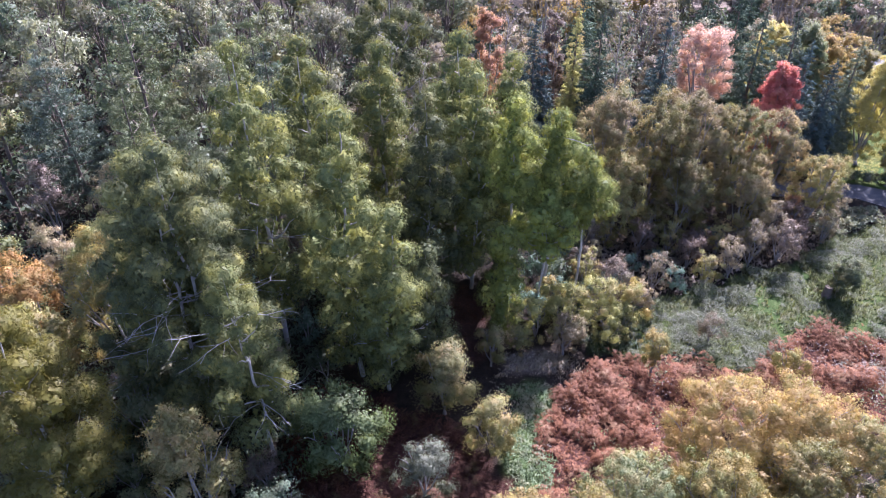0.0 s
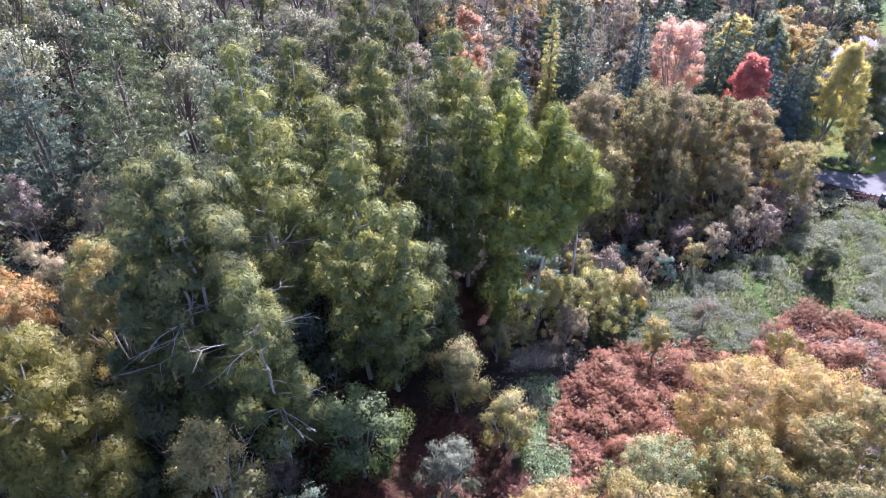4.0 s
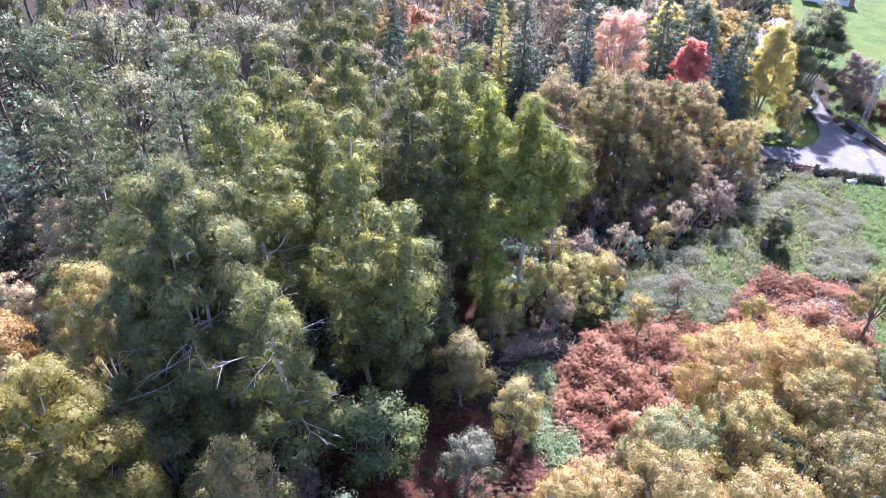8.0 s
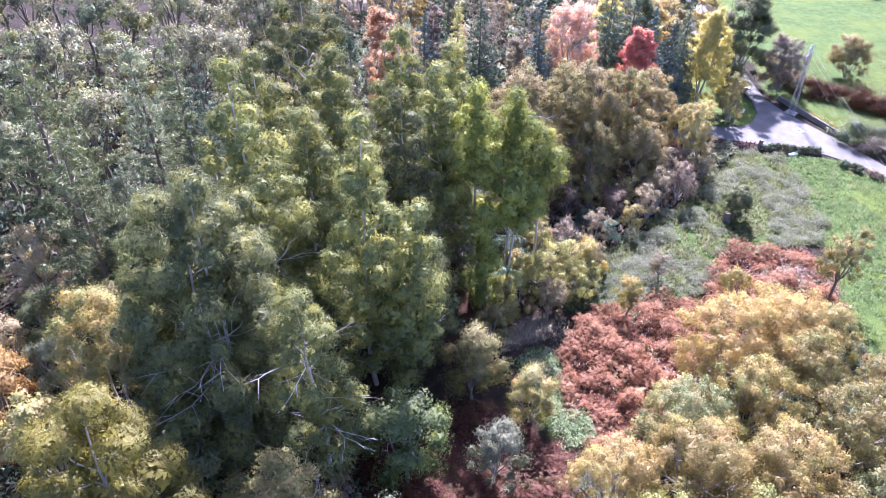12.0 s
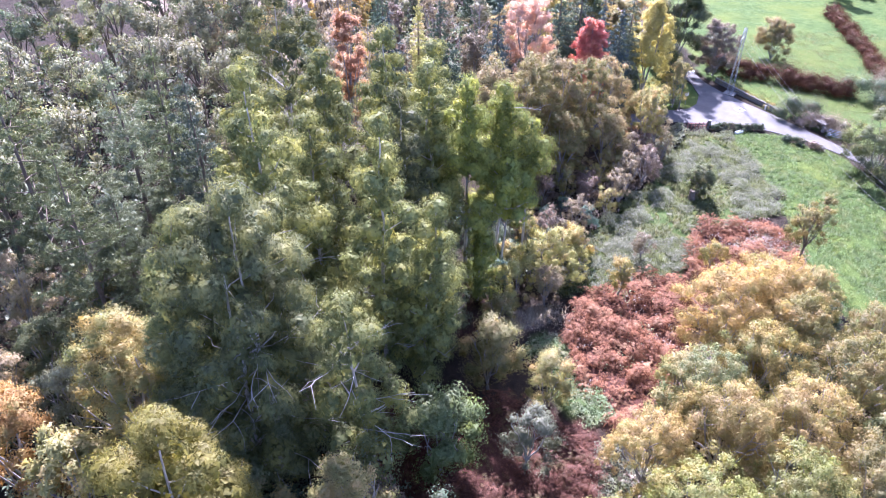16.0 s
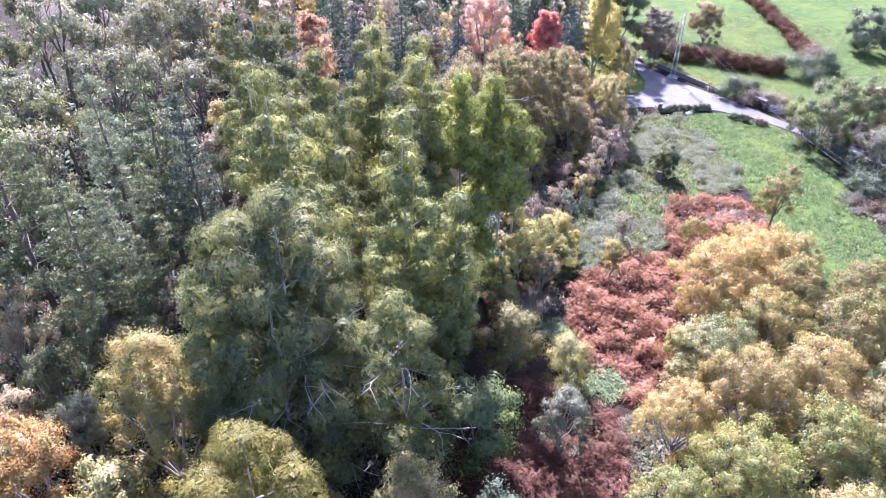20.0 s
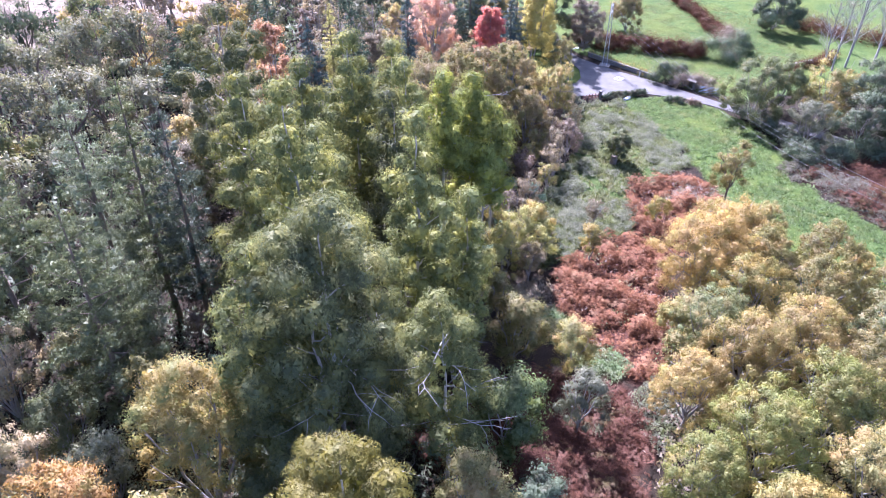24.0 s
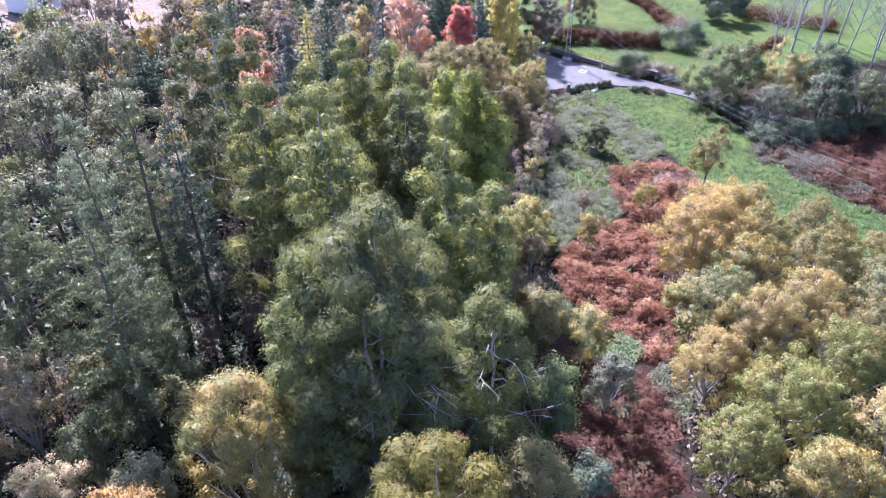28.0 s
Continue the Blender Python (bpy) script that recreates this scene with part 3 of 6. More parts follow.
    at, way, size, face = clump_leaves(np.array(clumps), rng, density, "droop", leaf)
    inside_ = inner_sprays(np.array(lobes), rng, 80, 0.62, 0.34)
    g = rng.uniform(0.0, 0.9, core)
    a = rng.uniform(0, 2 * math.pi, core)
    deep = np.array([0.4 * reach(v) for v in g])
    out = np.stack([np.cos(a), np.sin(a), 0 * a], 1)
    mid = out * deep[:, None] + np.stack([lean[0] * g, lean[1] * g, h * (base + (0.92 - base) * g)], 1)
    inside_ = joined(inside_, (mid, rng.normal(size=(core, 3)) * 0.4 + (0, 0, -1.0), rng.uniform(0.35, 0.6, core), out + (0, 0, 0.3)))
    wide = np.concatenate([size * 0.11 + 0.015, inside_[2] * 0.8])
    at, way, size, face = joined((at, way, size, face), inside_)
    part("crown", leaf_mesh("crown", at, way, size, wide, mat or EUC, rng, face, 0.4, 0.86), ob)
    for k in range(dead):
        f = rng.uniform(base, base + 0.46)
        a = rng.uniform(-2.9, 0.5)
        start = np.array([0, 0, f * h]) + np.array([lean[0], lean[1], 0]) * f
        tubes = dead_branch(rng, start, (math.cos(a), math.sin(a), rng.uniform(-0.1, 0.35)), r * rng.uniform(1.0, 1.35), 0.042)
        part("dead_branch", tube_mesh("dead_branch", tubes, DEAD_WOOD), ob, "bare bleached branch")
    return ob


def broadleaf(name, x, y, h, r, seed, mat, label, category="tree", group="", base=0.25, leaf=0.26, density=420, clump=0.3, bark=None, limbs=7, flat=1.0, gaps=0.15, number=1.0, fine=1.0, peak=0.0):
    """A round-crowned tree: trunk, spreading limbs, and leaf clumps over an uneven dome."""
    rng = np.random.default_rng(seed)
    if leaf < 0.25:
        leaf = leaf * 0.8
    ob = root(name, x, y, label, category, group)
    rz = h * (1 - base) * 0.5
    mid = np.array([0, 0, h - rz * 1.02])
    bark = bark or BARK_GREY
    fork = np.array([rng.normal() * 0.1, rng.normal() * 0.1, max(h * base, 0.25)])
    p = wander((0, 0, 0), fork, 5, rng, h * 0.008)
    rad = 0.014 * h + 0.035
    part("trunk", tube_mesh("trunk", [tube(p, np.linspace(rad * 1.25, rad * 0.8, 5), 7)], bark), ob)
    for k in range(limbs):
        a = k * 2.4 + seed
        up = rng.uniform(0.2, 0.95)
        end = mid + np.array([math.cos(a) * r * (1 - up * 0.7), math.sin(a) * r * (1 - up * 0.7), rz * up]) * 0.85
        q = wander(fork, end, 6, rng, r * 0.05)
        tubes = [tube(q, np.linspace(rad * 0.55, rad * 0.12, 6), 5)]
        for j in (3, 4):
            w = end - fork + rng.normal(size=3) * r * 0.6
            tubes.append(tube(wander(q[j], q[j] + unit(w[None])[0] * r * 0.45, 4, rng, r * 0.03), np.linspace(rad * 0.25, rad * 0.06, 4), 4))
        part("limb", tube_mesh("limb", tubes, bark), ob)
    cr = clump * r
    n = int(number * 3.6 / clump ** 2 * (0.5 + 0.5 * rz / r))
    out = unit(rng.normal(size=(n, 3)))
    out[:, 2] = np.where(out[:, 2] < -0.72, -out[:, 2], out[:, 2])
    bulge = 0.84 + 0.2 * wave(out[:, 0] * 4 + seed, out[:, 1] * 4 + out[:, 2] * 3, seed) + rng.normal(size=n) * 0.06
    fill = np.where(rng.random(n) < 0.75, 1.0, rng.uniform(0.3, 0.8, n))
    c = mid + out * (r * 0.86, r * 0.86, rz * flat * 1.04) * (bulge * fill)[:, None]
    if base < 0.06:
        low = np.where(out[:, 2] < 0, np.maximum(0.55, np.sqrt(1 - out[:, 2] ** 2)), 1.0)
        c[:, :2] /= low[:, None]
    rise = np.clip((c[:, 2] - mid[2]) / rz, 0, 1)
    c[:, :2] *= (1 - peak * rise ** 1.6)[:, None]
    keep = rng.random(n) > gaps
    clumps = np.concatenate([c, (cr * rng.uniform(0.6, 1.15, n))[:, None]], 1)[keep]
    at, way, size, face = clump_leaves(np.concatenate([clumps, np.broadcast_to(mid, (len(clumps), 3))], 1), rng, density / fine ** 1.6, "broad", leaf * fine)
    inside_ = inner_sprays(clumps, rng, 10 if density < 200 else 30 if leaf < 0.25 else 20, 0.58 if leaf < 0.25 else 0.66, 0.45 if density < 200 else 0.27 if leaf < 0.25 else 0.36)
    wide = np.concatenate([size * 0.62, inside_[2] * 0.8])
    at, way, size, face = joined((at, way, size, face), inside_)
    at[:, 2] = np.maximum(at[:, 2], 0.12)
    part("crown", leaf_mesh("crown", at, way, size, wide, mat, rng, face, 0.9, 0.7), ob)
    return ob


def pine(x, y, h, r, seed, mat, label, density=520, base=0.16, group="pines", tiers=13, leaf=0.24):
    """A pine: straight trunk, whorls of rising branches, tufts of needles."""
    rng = np.random.default_rng(seed)
    ob = root("pine_tree", x, y, label, "pine tree", group)
    p = wander((0, 0, 0), (rng.normal() * 0.3, rng.normal() * 0.3, h), 9, rng, h * 0.003)
    part("trunk", tube_mesh("trunk", [tube(p, np.linspace(0.011 * h + 0.05, 0.03, 9), 7)], BARK_BROWN), ob)
    clumps = []
    for k in range(tiers):
        g = (k + 0.5) / tiers
        z = h * (base + (0.97 - base) * g)
        reach = r * (1 - g) ** 0.72 * min(1.0, 0.55 + g * 2.2)
        many = 6 if g < 0.75 else 4
        for j in range(many):
            a = j * 2 * math.pi / many + k * 1.1 + rng.normal() * 0.25
            l = reach * rng.uniform(0.7, 1.15) + 0.25
            start = np.array([0, 0, z])
            end = start + np.array([math.cos(a) * l, math.sin(a) * l, l * rng.uniform(0.05, 0.5)])
            if j % 2 == 0:
                part("branch", tube_mesh("branch", [tube(np.array([start, start * 0.5 + end * 0.5 - (0, 0, 0.1), end]), (0.06, 0.04, 0.02), 4)], BARK_BROWN), ob)
            for s in np.linspace(0.45, 1.0, max(2, int(l * 1.5))):
                c = start * (1 - s) + end * s + rng.normal(size=3) * 0.16 * (1, 1, 0.6)
                clumps.append((*c, rng.uniform(0.46, 0.78) * (0.7 + 0.3 * (1 - g))))
    clumps.append((p[-1][0], p[-1][1], h, 0.35))
    at, way, size, face = clump_leaves(np.array(clumps), rng, density, "needle", leaf)
    wide = size * 0.12 + 0.016
    inside_ = inner_sprays(np.array(clumps), rng, 9, 0.5, 0.6)
    wide = np.concatenate([wide, inside_[2] * 0.7])
    at, way, size, face = joined((at, way, size, face), inside_)
    part("crown", leaf_mesh("crown", at, way, size, wide, mat, rng, face, 1.0, 0.5), ob)
    return ob


def spruce(x, y, h, r, seed, mat, label, density=270, base=0.04, group="conifers", whorls=34, leaf=0.26):
    """A spire of drooping branches set all round the stem."""
    rng = np.random.default_rng(seed)
    ob = root("spruce_tree", x, y, label, "conifer", group)
    part("trunk", tube_mesh("trunk", [tube(np.array([(0, 0, 0), (0, 0, h * 0.5), (0, 0, h)]), (0.012 * h + 0.05, 0.009 * h, 0.02), 7)], BARK_BROWN), ob)
    clumps = []
    for k in range(whorls * 5):
        g = 1 - ((k + rng.random()) / (whorls * 5)) ** 0.6
        z = h * (base + (0.985 - base) * g)
        a = k * 2.39996 + rng.normal() * 0.25
        l = (r * (1 - g) ** 0.66 + 0.1) * rng.uniform(0.78, 1.12)
        for s in np.linspace(0.45, 1.0, max(1, int(l * 1.5))) if l > 1 else (0.9,):
            clumps.append((math.cos(a) * l * s, math.sin(a) * l * s, z - 0.35 * l * s + 0.18 * l * s * s, (0.36 + 0.26 * (1 - g)) * rng.uniform(0.8, 1.2)))
    for k in range(9):
        clumps.append((rng.normal() * 0.06, rng.normal() * 0.06, h * (0.86 + 0.14 * k / 8), 0.46 - 0.035 * k))
    at, way, size, face = clump_leaves(np.array(clumps), rng, density, "weep", leaf)
    inside_ = inner_sprays(np.array(clumps), rng, 9, 0.72, 0.62)
    out = np.concatenate([at, inside_[0]]) * (1, 1, 0)
    wide = np.concatenate([size * 0.32, inside_[2] * 0.7])
    at, way, size, face = joined((at, way, size, face), inside_)
    part("crown", leaf_mesh("crown", at, way, size, wide, mat, rng, face * 0.5 + unit(out) * 0.6 + (0, 0, 0.3), 0.7, 0.7), ob)
    return ob


def bare_tree(name, x, y, h, r, seed, mat, label, leaves=1200, group="", bark=None):
    """A tree with few leaves left: trunk, rising limbs and fine twigs."""
    rng = np.random.default_rng(seed)
    bark = bark or BARK_GREY
    ob = root(name, x, y, label, "bare tree", group)
    p = wander((0, 0, 0), (rng.normal() * 0.3, rng.normal() * 0.3, h), 8, rng, h * 0.006)
    part("trunk", tube_mesh("trunk", [tube(p, np.linspace(0.010 * h + 0.04, 0.02, 8), 6)], bark), ob)
    tips, twigs = [], []
    for k in range(14):
        f = 0.28 + 0.68 * (k + rng.random()) / 14
        a = k * 2.4 + seed
        l = r * (1.15 - f * 0.75) * rng.uniform(0.7, 1.2)
        start = p[int(f * 7)]
        end = start + np.array([math.cos(a) * l, math.sin(a) * l, l * rng.uniform(0.9, 1.7)])
        q = wander(start, end, 5, rng, l * 0.04)
        twigs.append(tube(q, np.linspace(0.05, 0.012, 5), 4))
        for j in (1, 2, 3, 4):
            for _ in range(5):
                w = unit((end - start + rng.normal(size=3) * l * 0.8)[None])[0]
                e = q[j] + w * l * rng.uniform(0.25, 0.5)
                twigs.append(tube(np.array([q[j], (q[j] + e) / 2 + rng.normal(size=3) * 0.05, e]), (0.026, 0.018, 0.008), 3))
                tips.append(e)
    part("branch_work", tube_mesh("branch_work", twigs, bark), ob)
    tips = np.array(tips)
    at = tips[rng.integers(0, len(tips), leaves)] + rng.normal(size=(leaves, 3)) * 0.35
    size = 0.2 * rng.uniform(0.6, 1.3, leaves)
    part("crown", leaf_mesh("crown", at, rng.normal(size=(leaves, 3)), size, size * 0.5, mat, rng), ob)
    return ob


def again(ob, x, y, turn, size=1.0, tall=1.0, label=""):
    """Another tree of the same make."""
    c = copy_thing(ob, Matrix.Translation((x, y, float(land(x, y)) - 0.1)) @ pose(0, 0, 0, 0, 0, turn) @ Matrix.Diagonal((size, size, size * tall, 1)))
    return tagged(c, label)
# ---------------------------------------------------------------- eucalyptus grove
gum(-14.3, 47.0, 29.5, 4.5, 11, base=0.22, limbs=14, dead=2, label="tallest eucalyptus with pale bare upper limbs in a grove", lean=(-0.4, 0.5))
gum(-12.2, 57.6, 26.0, 4.6, 12, base=0.19, limbs=14, dead=2)
gum(-9.6, 52.0, 23.0, 3.7, 13, base=0.19, limbs=12)
gum(-1.6, 53.0, 23.4, 3.0, 14, base=0.14, mat=EUC_SHADED, limbs=13, label="narrow eucalyptus with shade-toned leaves in the middle of a grove")
gum(1.3, 62.0, 25.3, 3.8, 15, base=0.19, limbs=12)
gum(-5.5, 59.6, 25.0, 4.0, 16, base=0.19, limbs=12)
gum(2.7, 56.2, 24.0, 3.2, 17, base=0.19, limbs=12)
gum(6.3, 61.9, 23.4, 3.4, 47, base=0.2, limbs=12)
gum(5.9, 54.5, 22.6, 2.6, 18, mat=EUC_SUNLIT, base=0.57, limbs=12)
gum(9.8, 54.6, 21.4, 3.2, 19, mat=EUC_SUNLIT, base=0.57, limbs=13, dead=1)
gum(12.9, 54.4, 17.2, 2.5, 20, mat=EUC_SUNLIT, base=0.6, limbs=10)
gum(9.0, 52.4, 15.0, 3.2, 21, mat=EUC_SUNLIT, base=0.56, limbs=11, dead=1)
gum(-7.2, 43.8, 26.3, 3.4, 22, base=0.12, limbs=13, label="slender eucalyptus with a pale straight trunk and hanging leaves")
gum(-4.8, 42.2, 19.6, 2.8, 23, mat=EUC, base=0.12, limbs=11, dead=3, lean=(1.0, -0.4), label="leaning slim eucalyptus with yellowish leaves and bare limbs")
gum(-13.0, 34.4, 19.6, 3.4, 24, mat=EUC, base=0.32, limbs=9, tufts=20, core=90, leaf=0.2, density=430, dead=8, lean=(-0.9, 0.3), label="young eucalyptus with bleached bare lower branches")
gum(-18.6, 39.3, 25.8, 5.6, 25, base=0.1, blunt=0.3, mat=EUC_SHADED, limbs=24, stems=2, tufts=120, clump=1.4, leaf=0.2, density=480, dead=17, label="broad eucalyptus with shade-toned leaves and many dead grey branches")
gum(-21.2, 42.6, 22.5, 3.8, 26, base=0.15, limbs=14, dead=3)
gum(-25.0, 29.3, 20.0, 3.9, 27, base=0.3, mat=EUC_YELLOW, blunt=0.24, limbs=18, tufts=40, leaf=0.18, density=600, dead=1, label="yellow-leaved eucalyptus with a pale forked trunk")
gum(-5.5, 72.3, 26.4, 5.4, 28, base=0.21, mat=EUC_SHADED, limbs=18, tufts=56, blunt=0.24, dead=2)
gum(-1.5, 45.5, 13.5, 2.3, 29, base=0.12, mat=EUC_SHADED, limbs=9)
gum(5.2, 50.5, 12.0, 1.8, 30, mat=EUC_SUNLIT, base=0.08, limbs=8)

# ---------------------------------------------------------------- pines of the western wood
pine(-21.7, 67.8, 23.4, 3.7, 31, PINE_PALE, "pale grey-green pine with a loose open crown")
pine(-18.3, 65.4, 24.7, 2.9, 32, PINE, "narrow pine with upright candle-like shoots")
pine(-16.6, 63.0, 22.4, 3.2, 33, PINE_BLUE, "dense blue-green pine with a pointed crown")
pine(-27.0, 56.0, 20.6, 5.4, 34, PINE, "broad young pine with long rising branches", tiers=13)
pine(-29.9, 66.6, 24.9, 6.1, 35, PINE, "large dark pine standing over the wood", tiers=13)
pine(-40.0, 68.0, 19.0, 4.9, 36, PINE_BLUE, "dark pine in a mixed wood")
pine(-24.5, 60.0, 15.0, 3.7, 37, PINE_PALE, "small pale pine below taller trees")

# ---------------------------------------------------------------- single broadleaved trees in front
broadleaf("oak_tree", -26.3, 43.6, 15.6, 4.9, 41, OAK_MIXED, "oak turning yellow, half bare at the top", "oak tree", base=0.04, leaf=0.16, density=560, clump=0.19, gaps=0.15, peak=0.35)
broadleaf("oak_tree", -34.6, 44.0, 10.6, 4.4, 141, PEACH_ORANGE, "oak with pinkish orange autumn leaves", "oak tree", base=0.08, leaf=0.2, density=420, clump=0.2, gaps=0.25)
broadleaf("oak_tree", -31.0, 49.6, 7.6, 3.2, 142, WOOD_GREY, "grey-green oak below pines", "oak tree", base=0.08, leaf=0.2, density=420, clump=0.2, gaps=0.25)
broadleaf("oak_tree", -35.6, 52.0, 9.2, 3.0, 143, PEACH_LEAF, "pale pinkish half-bare tree below pines", "oak tree", base=0.08, leaf=0.18, density=420, clump=0.2, gaps=0.3)
broadleaf("oak_tree", -32.2, 54.6, 8.6, 3.0, 144, OAK_GREEN, "olive-green oak between half-bare trees", "oak tree", base=0.06, leaf=0.2, density=420, clump=0.22, gaps=0.15)
broadleaf("oak_tree", -33.4, 61.6, 10.2, 3.4, 145, PEACH_LEAF, "half-bare tree with pale tan leaves below pines", "oak tree", base=0.06, leaf=0.17, density=420, clump=0.2, gaps=0.25)
broadleaf("oak_tree", -16.4, 28.6, 12.4, 3.4, 42, OAK_OLIVE, "slim oak with yellow-green autumn leaves", "oak tree", base=0.1, leaf=0.2, clump=0.24, peak=0.4)
broadleaf("round_tree", -7.7, 33.7, 8.8, 3.7, 43, ROUND_GREEN, "round fresh green tree above red bracken", "tree", base=0.1, leaf=0.26, clump=0.3, density=520)
broadleaf("willow_bush", -1.7, 31.3, 6.9, 2.6, 44, GREY_LEAF, "silver-grey willow bush standing in bracken", "bush", base=0.12, leaf=0.2, clump=0.26, density=560, gaps=0.3)
broadleaf("young_oak", 3.6, 35.8, 5.6, 2.5, 45, OAK_OLIVE, "small yellow-green oak beside a green bramble patch", "oak tree", base=0.12, leaf=0.2, clump=0.3, density=640)
broadleaf("young_oak", 0.0, 39.6, 8.0, 3.0, 46, OAK_OLIVE, "bushy oak with olive and rusty leaves", "oak tree", base=0.1, leaf=0.24, clump=0.28, density=560)
broadleaf("young_oak", 4.2, 45.2, 5.2, 1.7, 47, OAK_OLIVE, "bushy young oak at the edge of a glade", "oak tree", base=0.1, leaf=0.2, density=640)
broadleaf("dry_bush", 10.8, 46.9, 4.7, 1.9, 48, PEACH_LEAF, "round bush with dry peach-coloured leaves", "bush", base=0.12, leaf=0.2, clump=0.28, density=600)
broadleaf("yellow_shrub", 11.2, 50.0, 5.6, 3.1, 49, LIME_LEAF, "bright yellow-green shrub in full sun", "shrub", "yellow shrubs", base=0.05, leaf=0.19, density=520, clump=0.22, gaps=0.42)
broadleaf("yellow_shrub", 8.4, 49.2, 4.8, 2.6, 50, LIME_LEAF, "bright yellow-green shrub in full sun", "shrub", "yellow shrubs", base=0.05, leaf=0.19, density=520, clump=0.22, gaps=0.42)
broadleaf("yellow_shrub", 14.4, 51.2, 5.2, 3.0, 51, LIME_LEAF, "yellow-green shrub with pale tips", "shrub", "yellow shrubs", base=0.05, leaf=0.19, density=520, clump=0.22, gaps=0.42)
broadleaf("yellow_shrub", 17.4, 52.2, 4.8, 2.8, 52, OAK_MIXED, "tan shrub with pale tips", "shrub", "yellow shrubs", base=0.05, leaf=0.19, density=520, clump=0.22, gaps=0.42)
broadleaf("yellow_shrub", 15.2, 48.8, 3.2, 2.1, 53, LIME_LEAF, "low olive shrub above bracken", "shrub", "yellow shrubs", base=0.05, leaf=0.19, density=520, clump=0.22, gaps=0.42)
broadleaf("yellow_shrub", 14.0, 55.5, 6.0, 1.9, 54, OAK_OLIVE, "upright olive shrub below the grove", "shrub", "yellow shrubs", base=0.05, leaf=0.19, density=520, clump=0.22, gaps=0.42)
broadleaf("yellow_shrub", 10.0, 52.6, 4.2, 2.2, 153, OAK_MIXED, "tan and green shrub in full sun", "shrub", "yellow shrubs", base=0.05, leaf=0.19, density=520, clump=0.22, gaps=0.42)
broadleaf("yellow_shrub", 16.4, 50.0, 3.6, 2.2, 154, LIME_LEAF, "yellow shrub with pale tips", "shrub", "yellow shrubs", base=0.05, leaf=0.19, density=520, clump=0.22, gaps=0.42)
broadleaf("yellow_shrub", 19.4, 53.6, 3.4, 1.8, 155, PEACH_LEAF, "shrub with pale dry leaves", "shrub", "yellow shrubs", base=0.05, leaf=0.19, density=520, clump=0.22, gaps=0.42)
broadleaf("yellow_shrub", 6.6, 47.6, 3.0, 1.7, 156, OAK_OLIVE, "olive shrub beside dry grass", "shrub", "yellow shrubs", base=0.05, leaf=0.19, density=520, clump=0.22, gaps=0.42)
broadleaf("sapling", 18.4, 44.9, 5.0, 1.6, 55, OAK_MIXED, "sapling with golden and green leaves in bracken", "sapling", "saplings", base=0.3, leaf=0.17, density=520, clump=0.3, gaps=0.12)
broadleaf("sapling", 24.8, 48.9, 3.6, 1.6, 56, PINK_GREY, "nearly bare grey sapling in brambles", "sapling", "saplings", base=0.25, leaf=0.13, density=560, clump=0.3, gaps=0.2)
broadleaf("sapling", 30.2, 44.2, 4.3, 1.8, 57, OAK_MIXED, "small tree with tan and green leaves in bracken", "sapling", "saplings", base=0.25, leaf=0.16, density=520, clump=0.28, gaps=0.12)
broadleaf("field_tree", 39.9, 40.6, 8.8, 2.9, 58, OAK_MOSS, "small olive-tan tree with a dark trunk beside a green field", "tree", base=0.3, leaf=0.19, density=460, clump=0.24, gaps=0.18, bark=BARK_BROWN, limbs=9)
broadleaf("round_bush", 40.8, 56.6, 4.5, 2.1, 59, OAK_DEEP, "round dark green bush with a stump beside it", "bush", base=0.03, leaf=0.19, density=640, clump=0.26, gaps=0.04, number=1.4)

# ---------------------------------------------------------------- oak copse in front
broadleaf("oak_tree", 20.6, 33.2, 9.8, 6.4, 61, OAK_GOLD, "broad golden oak with a domed crown", "oak tree", "oak copse", fine=0.9, number=1.5, base=0.1, leaf=0.16, clump=0.145, gaps=0.12, density=340, limbs=9)
broadleaf("oak_tree", 26.4, 33.2, 10.0, 5.6, 62, OAK_GOLD, "golden oak with a domed crown", "oak tree", "oak copse", fine=0.9, number=1.5, base=0.1, leaf=0.16, clump=0.145, gaps=0.12, density=340, limbs=9)
broadleaf("oak_tree", 29.6, 32.2, 9.4, 2.7, 63, OAK_OLIVE, "yellow-green oak at the edge of a field", "oak tree", "oak copse", fine=0.9, number=1.5, base=0.15, leaf=0.16, clump=0.145, gaps=0.12, density=340)
broadleaf("oak_tree", 24.0, 29.4, 9.6, 3.6, 64, OAK_MOSS, "olive-yellow oak in a copse", "oak tree", "oak copse", fine=0.9, number=1.5, base=0.15, leaf=0.16, clump=0.145, gaps=0.12, density=340)
broadleaf("oak_tree", 18.0, 27.8, 9.8, 4.5, 65, OAK_MIXED, "half-bare tan and green oak with grey twigs", "oak tree", "oak copse", fine=0.9, number=1.5, base=0.15, leaf=0.16, clump=0.145, gaps=0.12, density=340, limbs=10)
broadleaf("oak_tree", 23.0, 23.0, 9.8, 4.7, 66, OAK_MOSS, "olive-green oak in a copse", "oak tree", "oak copse", fine=0.9, number=1.5, base=0.15, leaf=0.16, clump=0.145, gaps=0.12, density=340)
broadleaf("oak_tree", 29.5, 25.5, 9.6, 4.3, 67, OAK_MOSS, "brownish green oak with browning leaves", "oak tree", "oak copse", fine=0.9, number=1.5, base=0.15, leaf=0.16, clump=0.145, gaps=0.12, density=340)
broadleaf("oak_tree", 12.5, 28.4, 9.0, 3.8, 68, OAK_GREEN, "grey-green oak at the bracken's edge", "oak tree", "oak copse", fine=0.9, number=1.5, base=0.12, leaf=0.16, clump=0.145, gaps=0.12, density=340)
